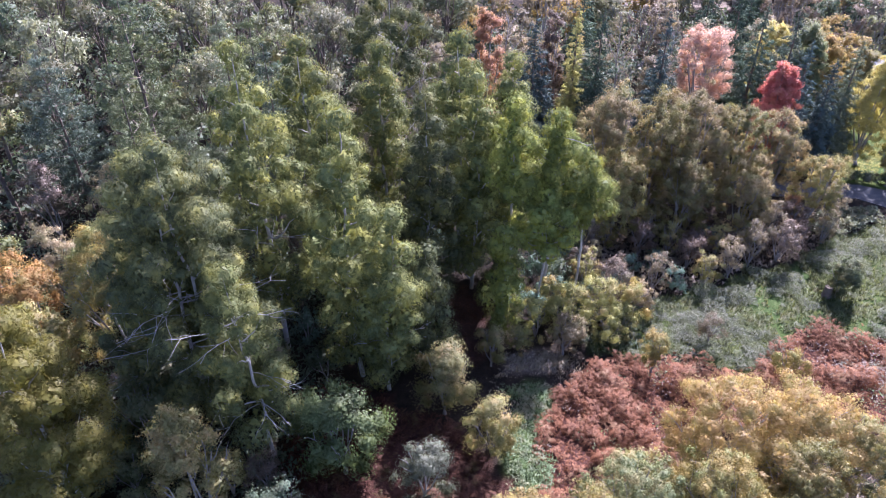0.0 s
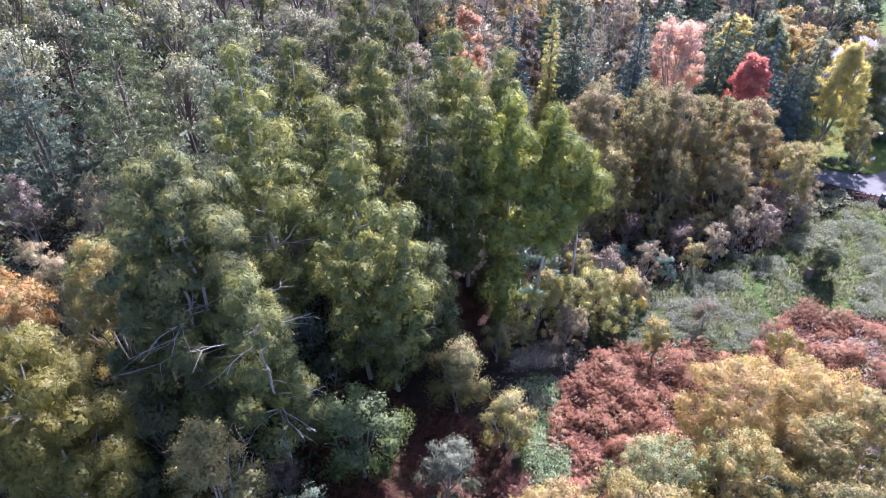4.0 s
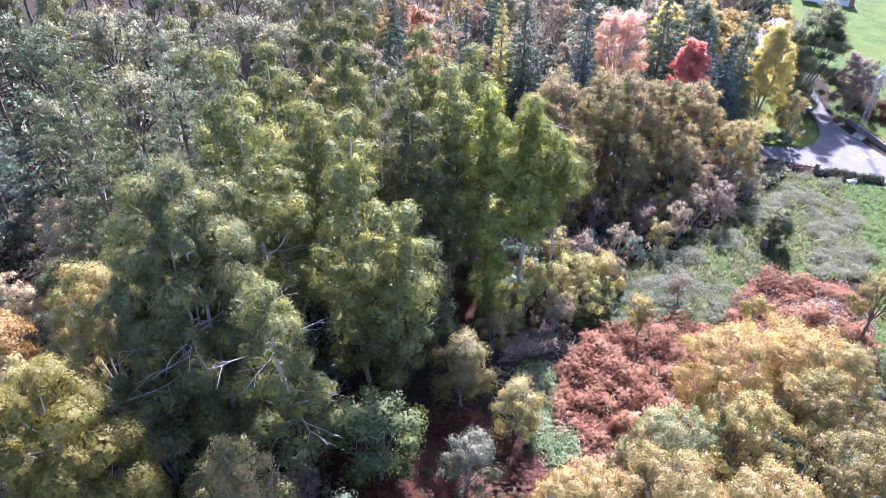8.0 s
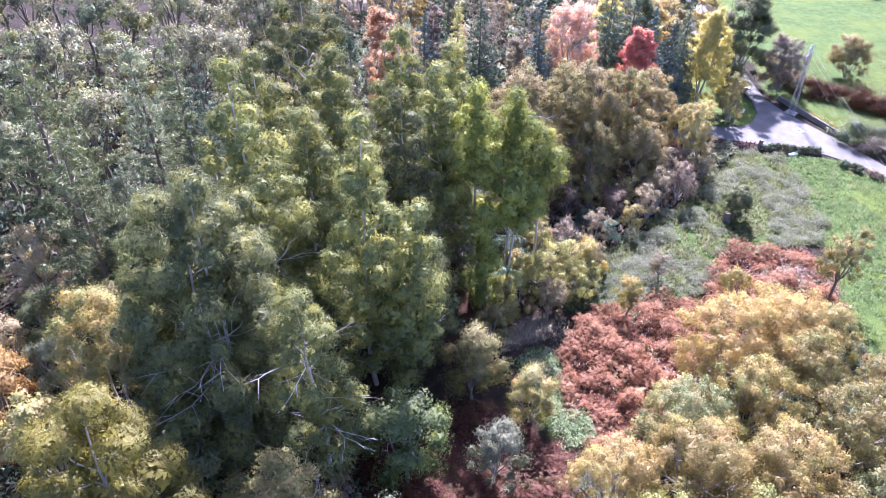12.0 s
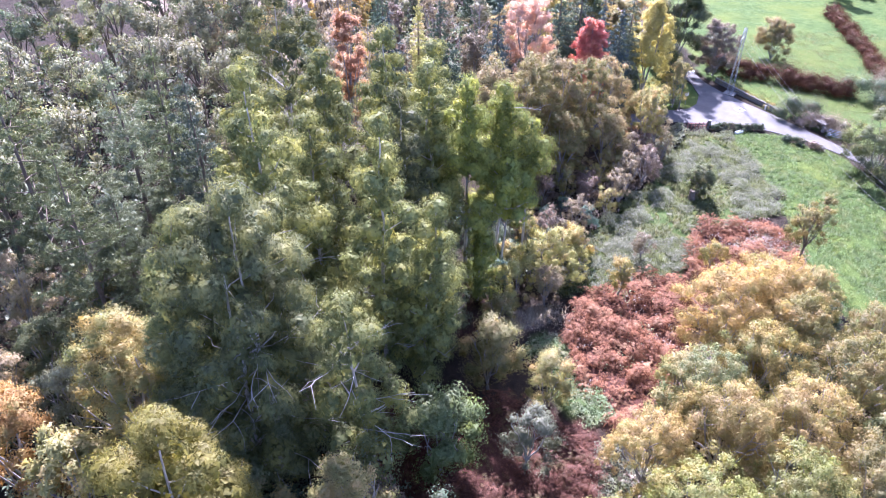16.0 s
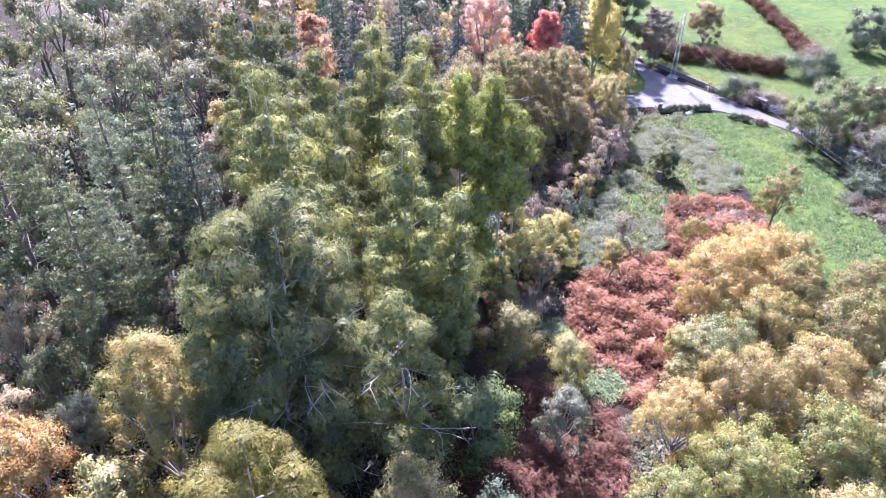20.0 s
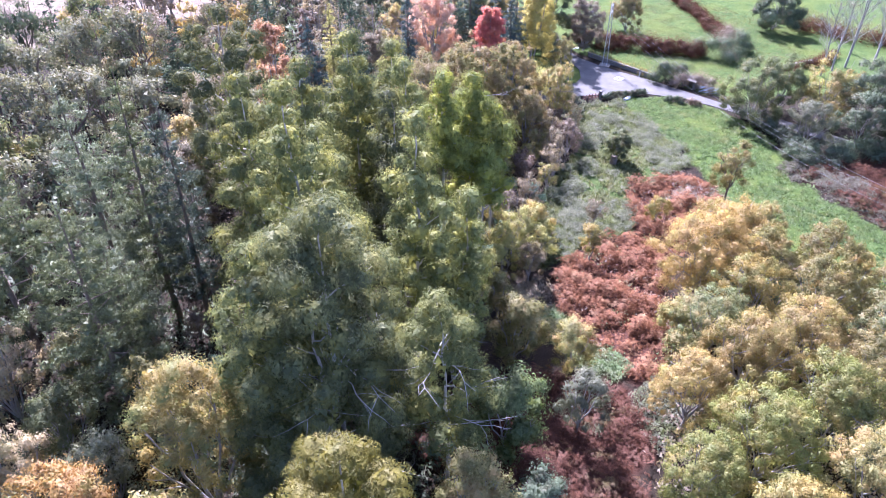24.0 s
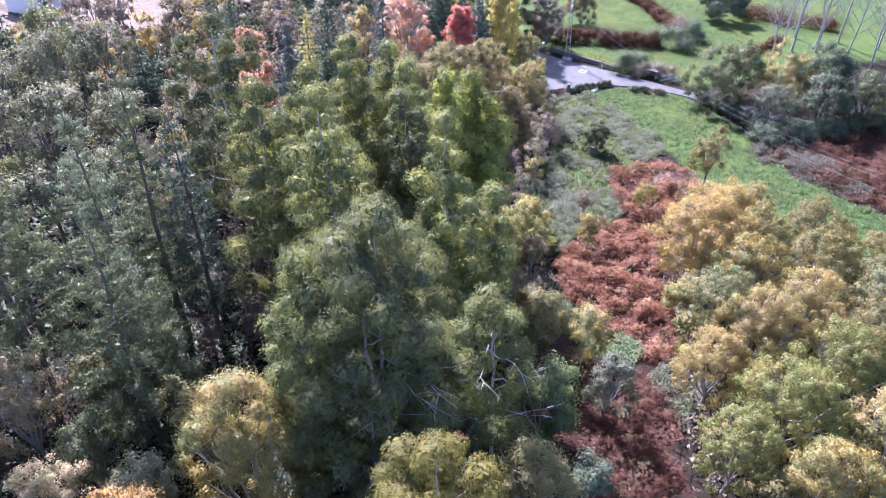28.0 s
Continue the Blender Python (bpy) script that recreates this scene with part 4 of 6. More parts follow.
broadleaf("oak_tree", 10.0, 23.6, 10.0, 4.7, 69, OAK_BROWN, "half-bare brown oak with grey limbs", "oak tree", "oak copse", fine=0.9, number=1.5, base=0.15, leaf=0.16, clump=0.145, gaps=0.12, density=340, limbs=12)
broadleaf("oak_tree", 4.8, 25.6, 8.4, 3.8, 70, OAK_BROWN, "brown oak thinning at the crown", "oak tree", "oak copse", fine=0.9, number=1.5, base=0.15, leaf=0.16, clump=0.145, gaps=0.12, density=340, limbs=11)
broadleaf("oak_tree", 15.6, 21.6, 10.0, 4.7, 71, OAK_BROWN, "brown-gold oak with bare twigs", "oak tree", "oak copse", fine=0.9, number=1.5, base=0.15, leaf=0.16, clump=0.145, gaps=0.12, density=340, limbs=11)
broadleaf("oak_tree", 3.4, 19.0, 10.2, 4.9, 72, OAK_BRIGHT, "light green oak in a copse", "oak tree", "oak copse", fine=0.9, number=1.5, base=0.12, leaf=0.16, clump=0.145, gaps=0.12, density=340)
broadleaf("oak_tree", -2.4, 20.6, 8.8, 3.6, 73, OAK_BRIGHT, "light green oak in a copse", "oak tree", "oak copse", fine=0.9, number=1.5, base=0.12, leaf=0.16, clump=0.145, gaps=0.12, density=340)
broadleaf("oak_tree", 9.4, 17.2, 10.4, 4.7, 74, OAK_BRIGHT, "light green oak in a copse", "oak tree", "oak copse", fine=0.9, number=1.5, base=0.12, leaf=0.16, clump=0.145, gaps=0.12, density=340)
broadleaf("oak_tree", 16.0, 15.4, 10.0, 4.7, 75, OAK_MOSS, "olive oak in a dense copse", "oak tree", "oak copse", fine=0.9, number=1.5, base=0.12, leaf=0.16, clump=0.145, gaps=0.12, density=340)
broadleaf("oak_tree", 22.4, 16.4, 10.0, 4.7, 76, OAK_GREEN, "green oak in a copse", "oak tree", "oak copse", fine=0.9, number=1.5, base=0.12, leaf=0.16, clump=0.145, gaps=0.12, density=340)
broadleaf("oak_tree", -1.6, 14.4, 9.4, 4.3, 77, OAK_MIXED, "oak mottled orange and green in a copse", "oak tree", "oak copse", fine=0.9, number=1.5, base=0.12, leaf=0.16, clump=0.145, gaps=0.12, density=340)
broadleaf("oak_tree", 5.0, 12.0, 10.0, 4.5, 78, OAK_OLIVE, "olive oak in a dense copse", "oak tree", "oak copse", fine=0.9, number=1.5, base=0.12, leaf=0.16, clump=0.145, gaps=0.12, density=340)
broadleaf("oak_tree", 30.5, 18.0, 9.0, 4.5, 79, OAK_MOSS, "brownish green oak in a copse", "oak tree", "oak copse", fine=0.9, number=1.5, base=0.12, leaf=0.16, clump=0.145, gaps=0.12, density=340)

# ---------------------------------------------------------------- brown oaks along the rough slope
broadleaf("oak_tree", 18.4, 70.5, 17.2, 5.2, 81, OAK_RUSSET, "tall oak with brown and olive leaves", "oak tree", "brown oaks", base=0.02, leaf=0.22, clump=0.16, density=340, gaps=0.08, number=1.15)
broadleaf("oak_tree", 23.6, 70.0, 16.0, 4.2, 82, OAK_MOSS, "olive oak with a browning top", "oak tree", "brown oaks", base=0.02, leaf=0.22, clump=0.16, density=340, gaps=0.08, number=1.15)
broadleaf("oak_tree", 28.2, 72.2, 16.0, 5.2, 83, OAK_RUSSET, "tall oak with rusty brown leaves", "oak tree", "brown oaks", base=0.02, leaf=0.22, clump=0.16, density=340, gaps=0.08, number=1.15)
broadleaf("oak_tree", 33.2, 71.6, 14.0, 4.0, 84, OAK_MOSS, "green oak browning at the top", "oak tree", "brown oaks", base=0.02, leaf=0.22, clump=0.16, density=340, gaps=0.08, number=1.15)
broadleaf("oak_tree", 38.8, 73.8, 12.4, 4.2, 85, OAK_TAN, "oak with gold-brown leaves", "oak tree", "brown oaks", base=0.02, leaf=0.22, clump=0.16, density=340, gaps=0.08, number=1.15)
broadleaf("oak_tree", 42.6, 69.6, 9.8, 3.5, 86, OAK_OLIVE, "low dark olive oak by the lane", "oak tree", "brown oaks", base=0.02, leaf=0.22, clump=0.16, density=340, gaps=0.08, number=1.15)
broadleaf("oak_tree", 26.0, 66.4, 10.5, 4.0, 87, OAK_MOSS, "low oak in front of taller ones", "oak tree", "brown oaks", base=0.02, leaf=0.22, clump=0.16, density=340, gaps=0.08, number=1.15)
broadleaf("oak_tree", 33.4, 67.0, 9.5, 4.0, 88, OAK_RUSSET, "low brown oak in front of taller ones", "oak tree", "brown oaks", base=0.02, leaf=0.22, clump=0.16, density=340, gaps=0.08, number=1.15)
broadleaf("oak_tree", 18.5, 65.0, 11.0, 4.0, 89, OAK_OLIVE, "low dark oak in front of taller ones", "oak tree", "brown oaks", base=0.02, leaf=0.22, clump=0.16, density=340, gaps=0.08, number=1.15)

# ---------------------------------------------------------------- garden trees by the junction
broadleaf("red_maple", 40.7, 80.8, 16.2, 3.3, 91, RED_LEAF, "bright crimson maple with a pointed crown", "maple tree", base=0.03, leaf=0.25, clump=0.16, density=420, gaps=0.04, number=1.7, peak=0.55)
broadleaf("pink_maple", 31.7, 83.4, 19.6, 4.4, 92, PINK_LEAF, "tall pale pink and orange maple, thinning", "maple tree", base=0.35, leaf=0.22, clump=0.18, density=330, gaps=0.12, number=1.3)
spruce(10.8, 83.0, 19.4, 3.5, 94, SPRUCE_BLUE, "dark blue-green spruce behind the oaks")
spruce(19.2, 85.4, 19.6, 3.5, 93, SPRUCE, "dark green spruce with a sharp tip")
spruce(26.3, 82.5, 20.3, 2.7, 95, SPRUCE_BLUE, "tall narrow blue-green spruce")
spruce(39.2, 86.6, 20.4, 4.0, 96, SPRUCE, "wide green cedar-like conifer")
spruce(43.8, 82.6, 17.6, 2.7, 97, SPRUCE_BLUE, "dark blue spruce beside a red maple")
spruce(47.4, 82.6, 15.4, 2.6, 98, SPRUCE_BLUE, "narrow dark blue spruce beside a red maple")
spruce(44.2, 88.2, 19.6, 3.8, 99, PINE_BLUE, "broad silver-blue conifer behind spruces")
spruce(51.0, 84.6, 17.0, 2.3, 100, PINE_PALE, "slim pale green larch over a lawn")
spruce(16.3, 86.0, 19.2, 1.9, 101, LIME_LEAF, "slim yellow-green larch between spruces")
spruce(1.6, 84.0, 17.4, 3.2, 193, SPRUCE, "dark spruce behind the eucalyptus grove")
broadleaf("rust_tree", 5.0, 82.2, 21.0, 2.5, 194, RUST_LEAF, "slim orange-red autumn tree between conifers", "tree", base=0.1, leaf=0.3, clump=0.3, density=300, gaps=0.3)
broadleaf("rust_tree", 13.6, 87.4, 19.0, 1.9, 195, DUSK_LEAF, "slim pink-brown autumn tree between conifers", "tree", base=0.1, leaf=0.3, clump=0.3, density=260, gaps=0.35)
broadleaf("round_tree", 48.6, 91.5, 16.8, 3.2, 196, OAK_GREEN, "dark green round tree behind conifers", "tree", base=0.05, leaf=0.32, clump=0.26, density=300)
broadleaf("golden_tree", 46.5, 98.5, 14.5, 3.2, 197, YELLOW_LEAF, "golden yellow tree behind conifers", "tree", base=0.05, leaf=0.34, clump=0.28, density=260)
broadleaf("golden_tree", 52.6, 96.0, 15.0, 3.2, 198, OAK_GOLD, "golden brown tree behind conifers", "tree", base=0.05, leaf=0.34, clump=0.28, density=260)
broadleaf("yellow_birch", 55.2, 84.2, 16.8, 4.0, 102, YELLOW_LEAF, "tall pale yellow birch beside a lawn", "birch tree", base=0.03, leaf=0.2, clump=0.16, density=420, gaps=0.03, number=1.9, peak=0.5)
broadleaf("ivy_tree", 57.0, 79.2, 7.8, 2.3, 103, OAK_OLIVE, "small dark ivy-clad tree at the junction", "tree", base=0.03, leaf=0.22, clump=0.24, density=420)
broadleaf("rust_sapling", 40.3, 69.4, 4.6, 1.3, 108, RUST_LEAF, "small rusty red sapling in front of oaks", "sapling", "saplings", base=0.1, leaf=0.2, clump=0.3, density=420, gaps=0.3)
broadleaf("round_tree", 73.0, 86.4, 9.6, 4.0, 104, SHRUB_BROWN, "round purple-brown bush tree behind the lane's bank", "tree", base=0.01, leaf=0.24, clump=0.2, density=420, gaps=0.05, number=1.3)
broadleaf("roadside_oak", 68.2, 91.6, 15.4, 5.4, 105, OAK_DEEP, "large dark green oak beside the lane", "oak tree", base=0.01, leaf=0.28, clump=0.2, density=380, gaps=0.04, number=1.2)
broadleaf("roadside_oak", 60.0, 97.0, 12.0, 3.8, 106, OAK_OLIVE, "olive oak behind the garden lawn", "oak tree", base=0.03, leaf=0.32, clump=0.24, density=320)
broadleaf("field_tree", 89.0, 88.2, 8.0, 4.3, 107, OAK_RUSSET, "brownish tree on a bracken hedge bank", "tree", base=0.04, leaf=0.24, clump=0.2, density=340, gaps=0.12, number=1.3)

# ---------------------------------------------------------------- trees round the eastern field
broadleaf("oak_tree", 66.8, 50.6, 9.6, 5.6, 111, OAK_DEEP, "round green oak beside the lane", "oak tree", "field oaks", base=0.0, leaf=0.22, clump=0.2, density=330)
broadleaf("oak_tree", 73.4, 49.4, 9.0, 5.2, 112, OAK_DEEP, "round olive-green oak beside the lane", "oak tree", "field oaks", base=0.0, leaf=0.22, clump=0.2, density=330)
broadleaf("oak_tree", 75.0, 42.6, 10.4, 5.2, 113, OAK_OLIVE, "yellowing oak in a field hedge", "oak tree", "field oaks", base=0.0, leaf=0.22, clump=0.2, density=330)
broadleaf("oak_tree", 76.6, 38.0, 10.8, 5.6, 114, SHRUB_DARK, "dark green oak in a field hedge", "oak tree", "field oaks", base=0.0, leaf=0.22, clump=0.2, density=330)
broadleaf("oak_tree", 75.6, 31.6, 9.2, 5.4, 115, OAK_DEEP, "browning green oak in a field hedge", "oak tree", "field oaks", base=0.0, leaf=0.22, clump=0.2, density=330)
broadleaf("grey_tree", 65.2, 41.6, 7.2, 4.0, 116, GREY_LEAF, "greyish half-bare tree in a field hedge", "tree", "field oaks", base=0.0, leaf=0.22, clump=0.2, density=330, gaps=0.3)
broadleaf("oak_tree", 69.8, 35.8, 8.2, 4.9, 117, SHRUB_DARK, "dark oak in a field hedge", "oak tree", "field oaks", base=0.0, leaf=0.22, clump=0.2, density=330)
broadleaf("oak_tree", 114.0, 69.0, 8.0, 5.6, 118, SHRUB_DARK, "single oak in a green meadow", "oak tree", base=0.0, leaf=0.3, clump=0.22, density=330, gaps=0.05)
for k, (x, y) in enumerate(((95.1, 51.3), (99.6, 51.1), (103.0, 50.1), (106.0, 46.6), (110.7, 47.8), (109.8, 41.8), (104.5, 36.5), (115.0, 45.0), (116.0, 38.0), (112.0, 52.5))):
    bare_tree("bare_poplar", x, y, 13.5 + (k * 37 % 5), 4.2, 120 + k, DUSK_LEAF, "leafless pale poplar with grey twigs", 260, "bare poplars", BARK_GREY)

# ---------------------------------------------------------------- the woods behind and to the west
TAKEN = [(o.location.x, o.location.y) for o in scene.objects if o.type == "EMPTY"]


def spread(area, gap, seed, keep=1.0, clear=1.0):
    """Places in a polygon, a gap apart and clear of what already stands."""
    rng = np.random.default_rng(seed)
    lo, hi = area.min(0), area.max(0)
    found = []
    for _ in range(int(6 * (hi - lo).prod() / gap ** 2)):
        p = rng.uniform(lo, hi)
        if not inside(area, p[:1], p[1:])[0] or inside(ROAD, p[:1], p[1:])[0]:
            continue
        if all((p[0] - a) ** 2 + (p[1] - b) ** 2 > gap ** 2 for a, b in found) and all((p[0] - a) ** 2 + (p[1] - b) ** 2 > clear ** 2 for a, b in TAKEN):
            found.append((float(p[0]), float(p[1])))
    TAKEN.extend(found)
    return found


def fill(makers, places, seed, low=0.8, high=1.15):
    """Plants a few makes of tree over places; each first one is built, the others share its meshes."""
    rng = np.random.default_rng(seed)
    first = {}
    for x, y in places:
        k = int(rng.integers(0, len(makers)))
        if k in first:
            again(first[k], x, y, float(rng.uniform(0, 360)), float(rng.uniform(low, high)), float(rng.uniform(0.9, 1.1)))
        else:
            first[k] = makers[k](x, y)


def make(name, h, r, seed, mat, label, category="tree", group="", **more):
    return lambda x, y: broadleaf(name, x, y, h, r, seed, mat, label, category, group, **more)


WEST_EDGE = poly(-46, 26, -29, 30, -21, 31, -22, 38, -24, 48, -22, 58, -30, 62, -44, 62, -56, 50)
fill([make("mixed_tree", 11, 3.0, 201, WOOD_GREY, "grey-green tree in the mixed wood", group="western wood", base=0.1, leaf=0.3, clump=0.28, density=210),
      make("mixed_tree", 10, 2.8, 202, OAK_OLIVE, "olive autumn tree in the mixed wood", group="western wood", base=0.1, leaf=0.3, clump=0.28, density=210),
      make("mixed_tree", 9, 2.8, 203, OAK_GREEN, "dark green tree in the mixed wood", group="western wood", base=0.08, leaf=0.3, clump=0.28, density=210),
      make("mixed_tree", 10, 2.6, 204, SHRUB_BROWN, "half-bare brown tree in the mixed wood", group="western wood", base=0.1, leaf=0.24, clump=0.3, density=300, gaps=0.3),
      make("mixed_tree", 9, 2.6, 205, PEACH_LEAF, "tree with pale dry leaves in the mixed wood", group="western wood", base=0.1, leaf=0.26, clump=0.3, density=300, gaps=0.25)],
     spread(WEST_EDGE, 6.0, 61, clear=3.6), 62)
FRONT_LOW = poly(-30, 24, -20, 24, -11, 27, -12, 31.5, -21, 33, -30, 33)
fill([make("shrub", 6.5, 2.2, 206, SHRUB_DARK, "dark green shrub below eucalyptus", "shrub", "front shrubs", base=0.05, leaf=0.24, clump=0.3, density=420),
      make("shrub", 6.0, 2.0, 207, OAK_OLIVE, "olive-yellow shrub below eucalyptus", "shrub", "front shrubs", base=0.05, leaf=0.22, clump=0.3, density=420),
      make("shrub", 5.0, 1.8, 208, OAK_GREEN, "green shrub below eucalyptus", "shrub", "front shrubs", base=0.05, leaf=0.2, clump=0.3, density=420)],
     spread(FRONT_LOW, 3.0, 63, clear=2.4), 64)
GROVE_BACK = poly(3, 57, 11, 55.5, 15, 60, 12, 68, 2, 68, -3, 60)
# filler bushes hide the lit ground; their dark leaves stand for the grove's shade
fill([make("undergrowth", 4.2, 2.0, 219, SHRUB_DARK, "undergrowth behind a glade in shade-dark leaves", "shrub", "undergrowth", base=0.03, leaf=0.24, clump=0.34, density=150),
      make("undergrowth", 3.4, 1.9, 220, BROOM, "soft dark broom bush behind a glade", "shrub", "undergrowth", base=0.02, leaf=0.2, clump=0.36, density=170)],
     spread(GROVE_BACK, 2.9, 165, clear=1.3), 166)
for x, y, h, r, k in ((8.6, 51.6, 3.4, 1.9, 1), (10.6, 54.0, 3.8, 1.8, 2), (6.8, 53.2, 3.0, 1.7, 3), (13.0, 53.8, 3.2, 1.6, 4), (16.5, 55.6, 2.8, 1.7, 5)):
    broadleaf("broom_bush", x, y, h, r, 270 + k, BROOM, "soft dark blue-green broom bush below the grove", "bush", "broom bushes", base=0.02, leaf=0.16, clump=0.34, density=420, gaps=0.05)
UNDER = poly(-26, 34, -12, 31, -10, 38, -9, 44, -4, 46, -4, 58, -8, 66, -24, 66, -27, 50)
# filler below the crowns, dark-leaved so that the gaps read as shade
fill([make("undergrowth", 4.6, 2.1, 209, SHRUB_DARK, "undergrowth below tall trees in shade-dark leaves", "shrub", "undergrowth", base=0.03, leaf=0.24, clump=0.34, density=120),
      make("undergrowth", 3.6, 1.8, 210, BROOM, "dark broom bush below tall trees", "shrub", "undergrowth", base=0.03, leaf=0.22, clump=0.36, density=130),
      make("undergrowth", 5.2, 2.0, 211, SHRUB_BROWN, "brown half-bare undergrowth below tall trees", "shrub", "undergrowth", base=0.05, leaf=0.22, clump=0.34, density=200)],
     spread(UNDER, 4.4, 65, clear=1.6), 66)
SLOPE = poly(11.5, 57.5, 14, 54, 19, 54.5, 27, 57.5, 34, 61, 42, 64.5, 47, 68.5, 45, 71, 38, 68.5, 30, 68, 20, 66, 12, 64)
fill([make("shrub", 5.0, 2.3, 212, SHRUB_BROWN, "brown half-bare shrub on the slope", "shrub", "slope shrubs", base=0.04, leaf=0.22, clump=0.25, gaps=0.3, density=260),
      make("shrub", 4.4, 2.1, 213, DUSK_LEAF, "purple-brown bare shrub on the slope", "shrub", "slope shrubs", base=0.04, leaf=0.22, clump=0.25, gaps=0.3, density=260),
      make("shrub", 5.2, 1.9, 214, PINK_GREY, "pale grey bare-twigged shrub on the slope", "shrub", "slope shrubs", base=0.04, leaf=0.18, clump=0.25, gaps=0.3, density=260),
      make("shrub", 5.0, 2.0, 215, OAK_OLIVE, "olive shrub on the slope", "shrub", "slope shrubs", base=0.04, leaf=0.22, clump=0.25, gaps=0.3, density=260),
      make("shrub", 4.4, 1.4, 217, PEACH_LEAF, "sapling with pale tan leaves on the slope", "shrub", "slope shrubs", base=0.04, leaf=0.2, clump=0.25, gaps=0.35, density=260),
      make("shrub", 2.4, 1.5, 216, BROOM, "low dark broom bush on the slope", "shrub", "slope shrubs", base=0.02, leaf=0.2, clump=0.3, gaps=0.25, density=330)],
     spread(SLOPE, 2.3, 67, clear=1.7), 68)
BEHIND = poly(-12, 66, 8, 62, 9, 79, 24, 89, 50, 91, 53, 97, 44, 99, 10, 98, -6, 90, -12, 76)
fill([lambda x, y: bare_tree("bare_tree", x, y, 15, 2.8, 221, SHRUB_BROWN, "nearly bare tree with a few brown leaves", 700, "bare trees behind"),
      lambda x, y: bare_tree("bare_tree", x, y, 16, 2.6, 222, SHRUB_BROWN, "leafless grey-brown woodland tree", 400, "bare trees behind", BARK_GREY),
      make("brown_tree", 14, 3.0, 223, PINK_GREY, "pale grey-brown autumn woodland tree", group="trees behind", base=0.15, leaf=0.3, clump=0.3, density=220, gaps=0.3),
      lambda x, y: bare_tree("bare_tree", x, y, 16, 3.2, 224, PINK_GREY, "pale pinkish-grey tree losing its last leaves", 1500, "bare trees behind", BARK_GREY),
      lambda x, y: bare_tree("bare_tree", x, y, 15, 3.2, 227, DUSK_LEAF, "leafless purple-grey woodland tree", 900, "bare trees behind", BARK_GREY),
      make("brown_tree", 12, 2.6, 225, WOOD_DULL, "dull half-bare tree among bare trees", group="trees behind", base=0.15, leaf=0.3, clump=0.3, density=220, gaps=0.3),
      make("rust_tree", 14, 2.8, 226, RUST_LEAF, "rusty orange autumn tree of the wood", group="trees behind", base=0.15, leaf=0.3, clump=0.3, density=220, gaps=0.35),
      make("brown_tree", 13, 3.0, 228, OAK_BROWN, "golden-brown tree among bare trees", group="trees behind", base=0.15, leaf=0.3, clump=0.3, density=220, gaps=0.3)],
     spread(BEHIND, 4.4, 69, clear=3.8), 70)
NORTH_WEST = poly(-95, 50, -56, 52, -44, 64, -32, 72, -12, 78, -4, 92, 4, 112, -2, 126, -60, 140, -120, 130)
fill([make("grey_oak", 15, 4.5, 231, WOOD_GREY, "grey-green oak of the dense western wood", "oak tree", "far wood", base=0.5, leaf=0.28, number=0.8, clump=0.26, density=92, flat=0.9, bark=BARK_BROWN),
      make("grey_oak", 14, 4.2, 232, SHRUB_DARK, "dark green oak of the dense western wood", "oak tree", "far wood", base=0.5, leaf=0.28, number=0.8, clump=0.26, density=92, flat=0.9, bark=BARK_BROWN),
      make("grey_oak", 15, 4.3, 233, WOOD_DULL, "half-bare grey oak of the dense western wood", "oak tree", "far wood", base=0.5, leaf=0.28, number=0.8, clump=0.26, density=92, flat=0.9, gaps=0.3, bark=BARK_BROWN),
      make("grey_oak", 14, 4.3, 234, OAK_GREEN, "browning oak of the dense western wood", "oak tree", "far wood", base=0.5, leaf=0.28, number=0.8, clump=0.26, density=92, flat=0.9, bark=BARK_BROWN)],
     spread(NORTH_WEST, 6.0, 71, clear=4.0), 72)
NORTH = poly(-20, 126, 4, 112, 8, 95, 46, 99, 60, 100, 72, 104, 74, 124, 86, 150, 60, 146, 10, 146)
fill([make("far_tree", 13, 3.6, 235, SHRUB_BROWN, "brown tree of the far wood", "tree", "far wood", base=0.2, leaf=0.46, number=0.7, clump=0.28, density=60, gaps=0.3),
      make("far_tree", 12, 3.6, 236, PINK_GREY, "grey-brown tree of the far wood", "tree", "far wood", base=0.2, leaf=0.46, number=0.7, clump=0.28, density=60, gaps=0.3),
      lambda x, y: spruce(x, y, 15, 2.6, 237, SPRUCE, "dark spruce of the far wood", density=110, whorls=18, leaf=0.46),
      make("far_tree", 11, 3.4, 238, WOOD_DULL, "dull brown tree of the far wood", "tree", "far wood", base=0.15, leaf=0.46, number=0.7, clump=0.28, density=60),
      make("far_tree", 11, 3.6, 239, OAK_GOLD, "golden tree of the far wood", "tree", "far wood", base=0.1, leaf=0.46, number=0.7, clump=0.28, density=60)],
     spread(NORTH, 6.0, 73, clear=4.0), 74)
NORTH_EAST = poly(62, 118, 78, 112, 86, 126, 94, 150, 98, 175, 40, 175, 56, 146)
fill([make("far_tree", 11, 4.2, 243, SHRUB_DARK, "dark tree of the wood beside the lane", "tree", "lane wood", base=0.03, leaf=0.6, number=0.7, clump=0.28, density=36),
      make("far_tree", 11, 4.0, 244, OAK_TAN, "golden-brown tree of the wood beside the lane", "tree", "lane wood", base=0.03, leaf=0.6, number=0.7, clump=0.28, density=36),
      make("far_tree", 12, 4.0, 245, WOOD_GREY, "grey-green tree of the wood beside the lane", "tree", "lane wood", base=0.03, leaf=0.6, number=0.7, clump=0.28, density=36)],
     spread(NORTH_EAST, 6.4, 79, clear=4.0), 80, 0.9, 1.25)
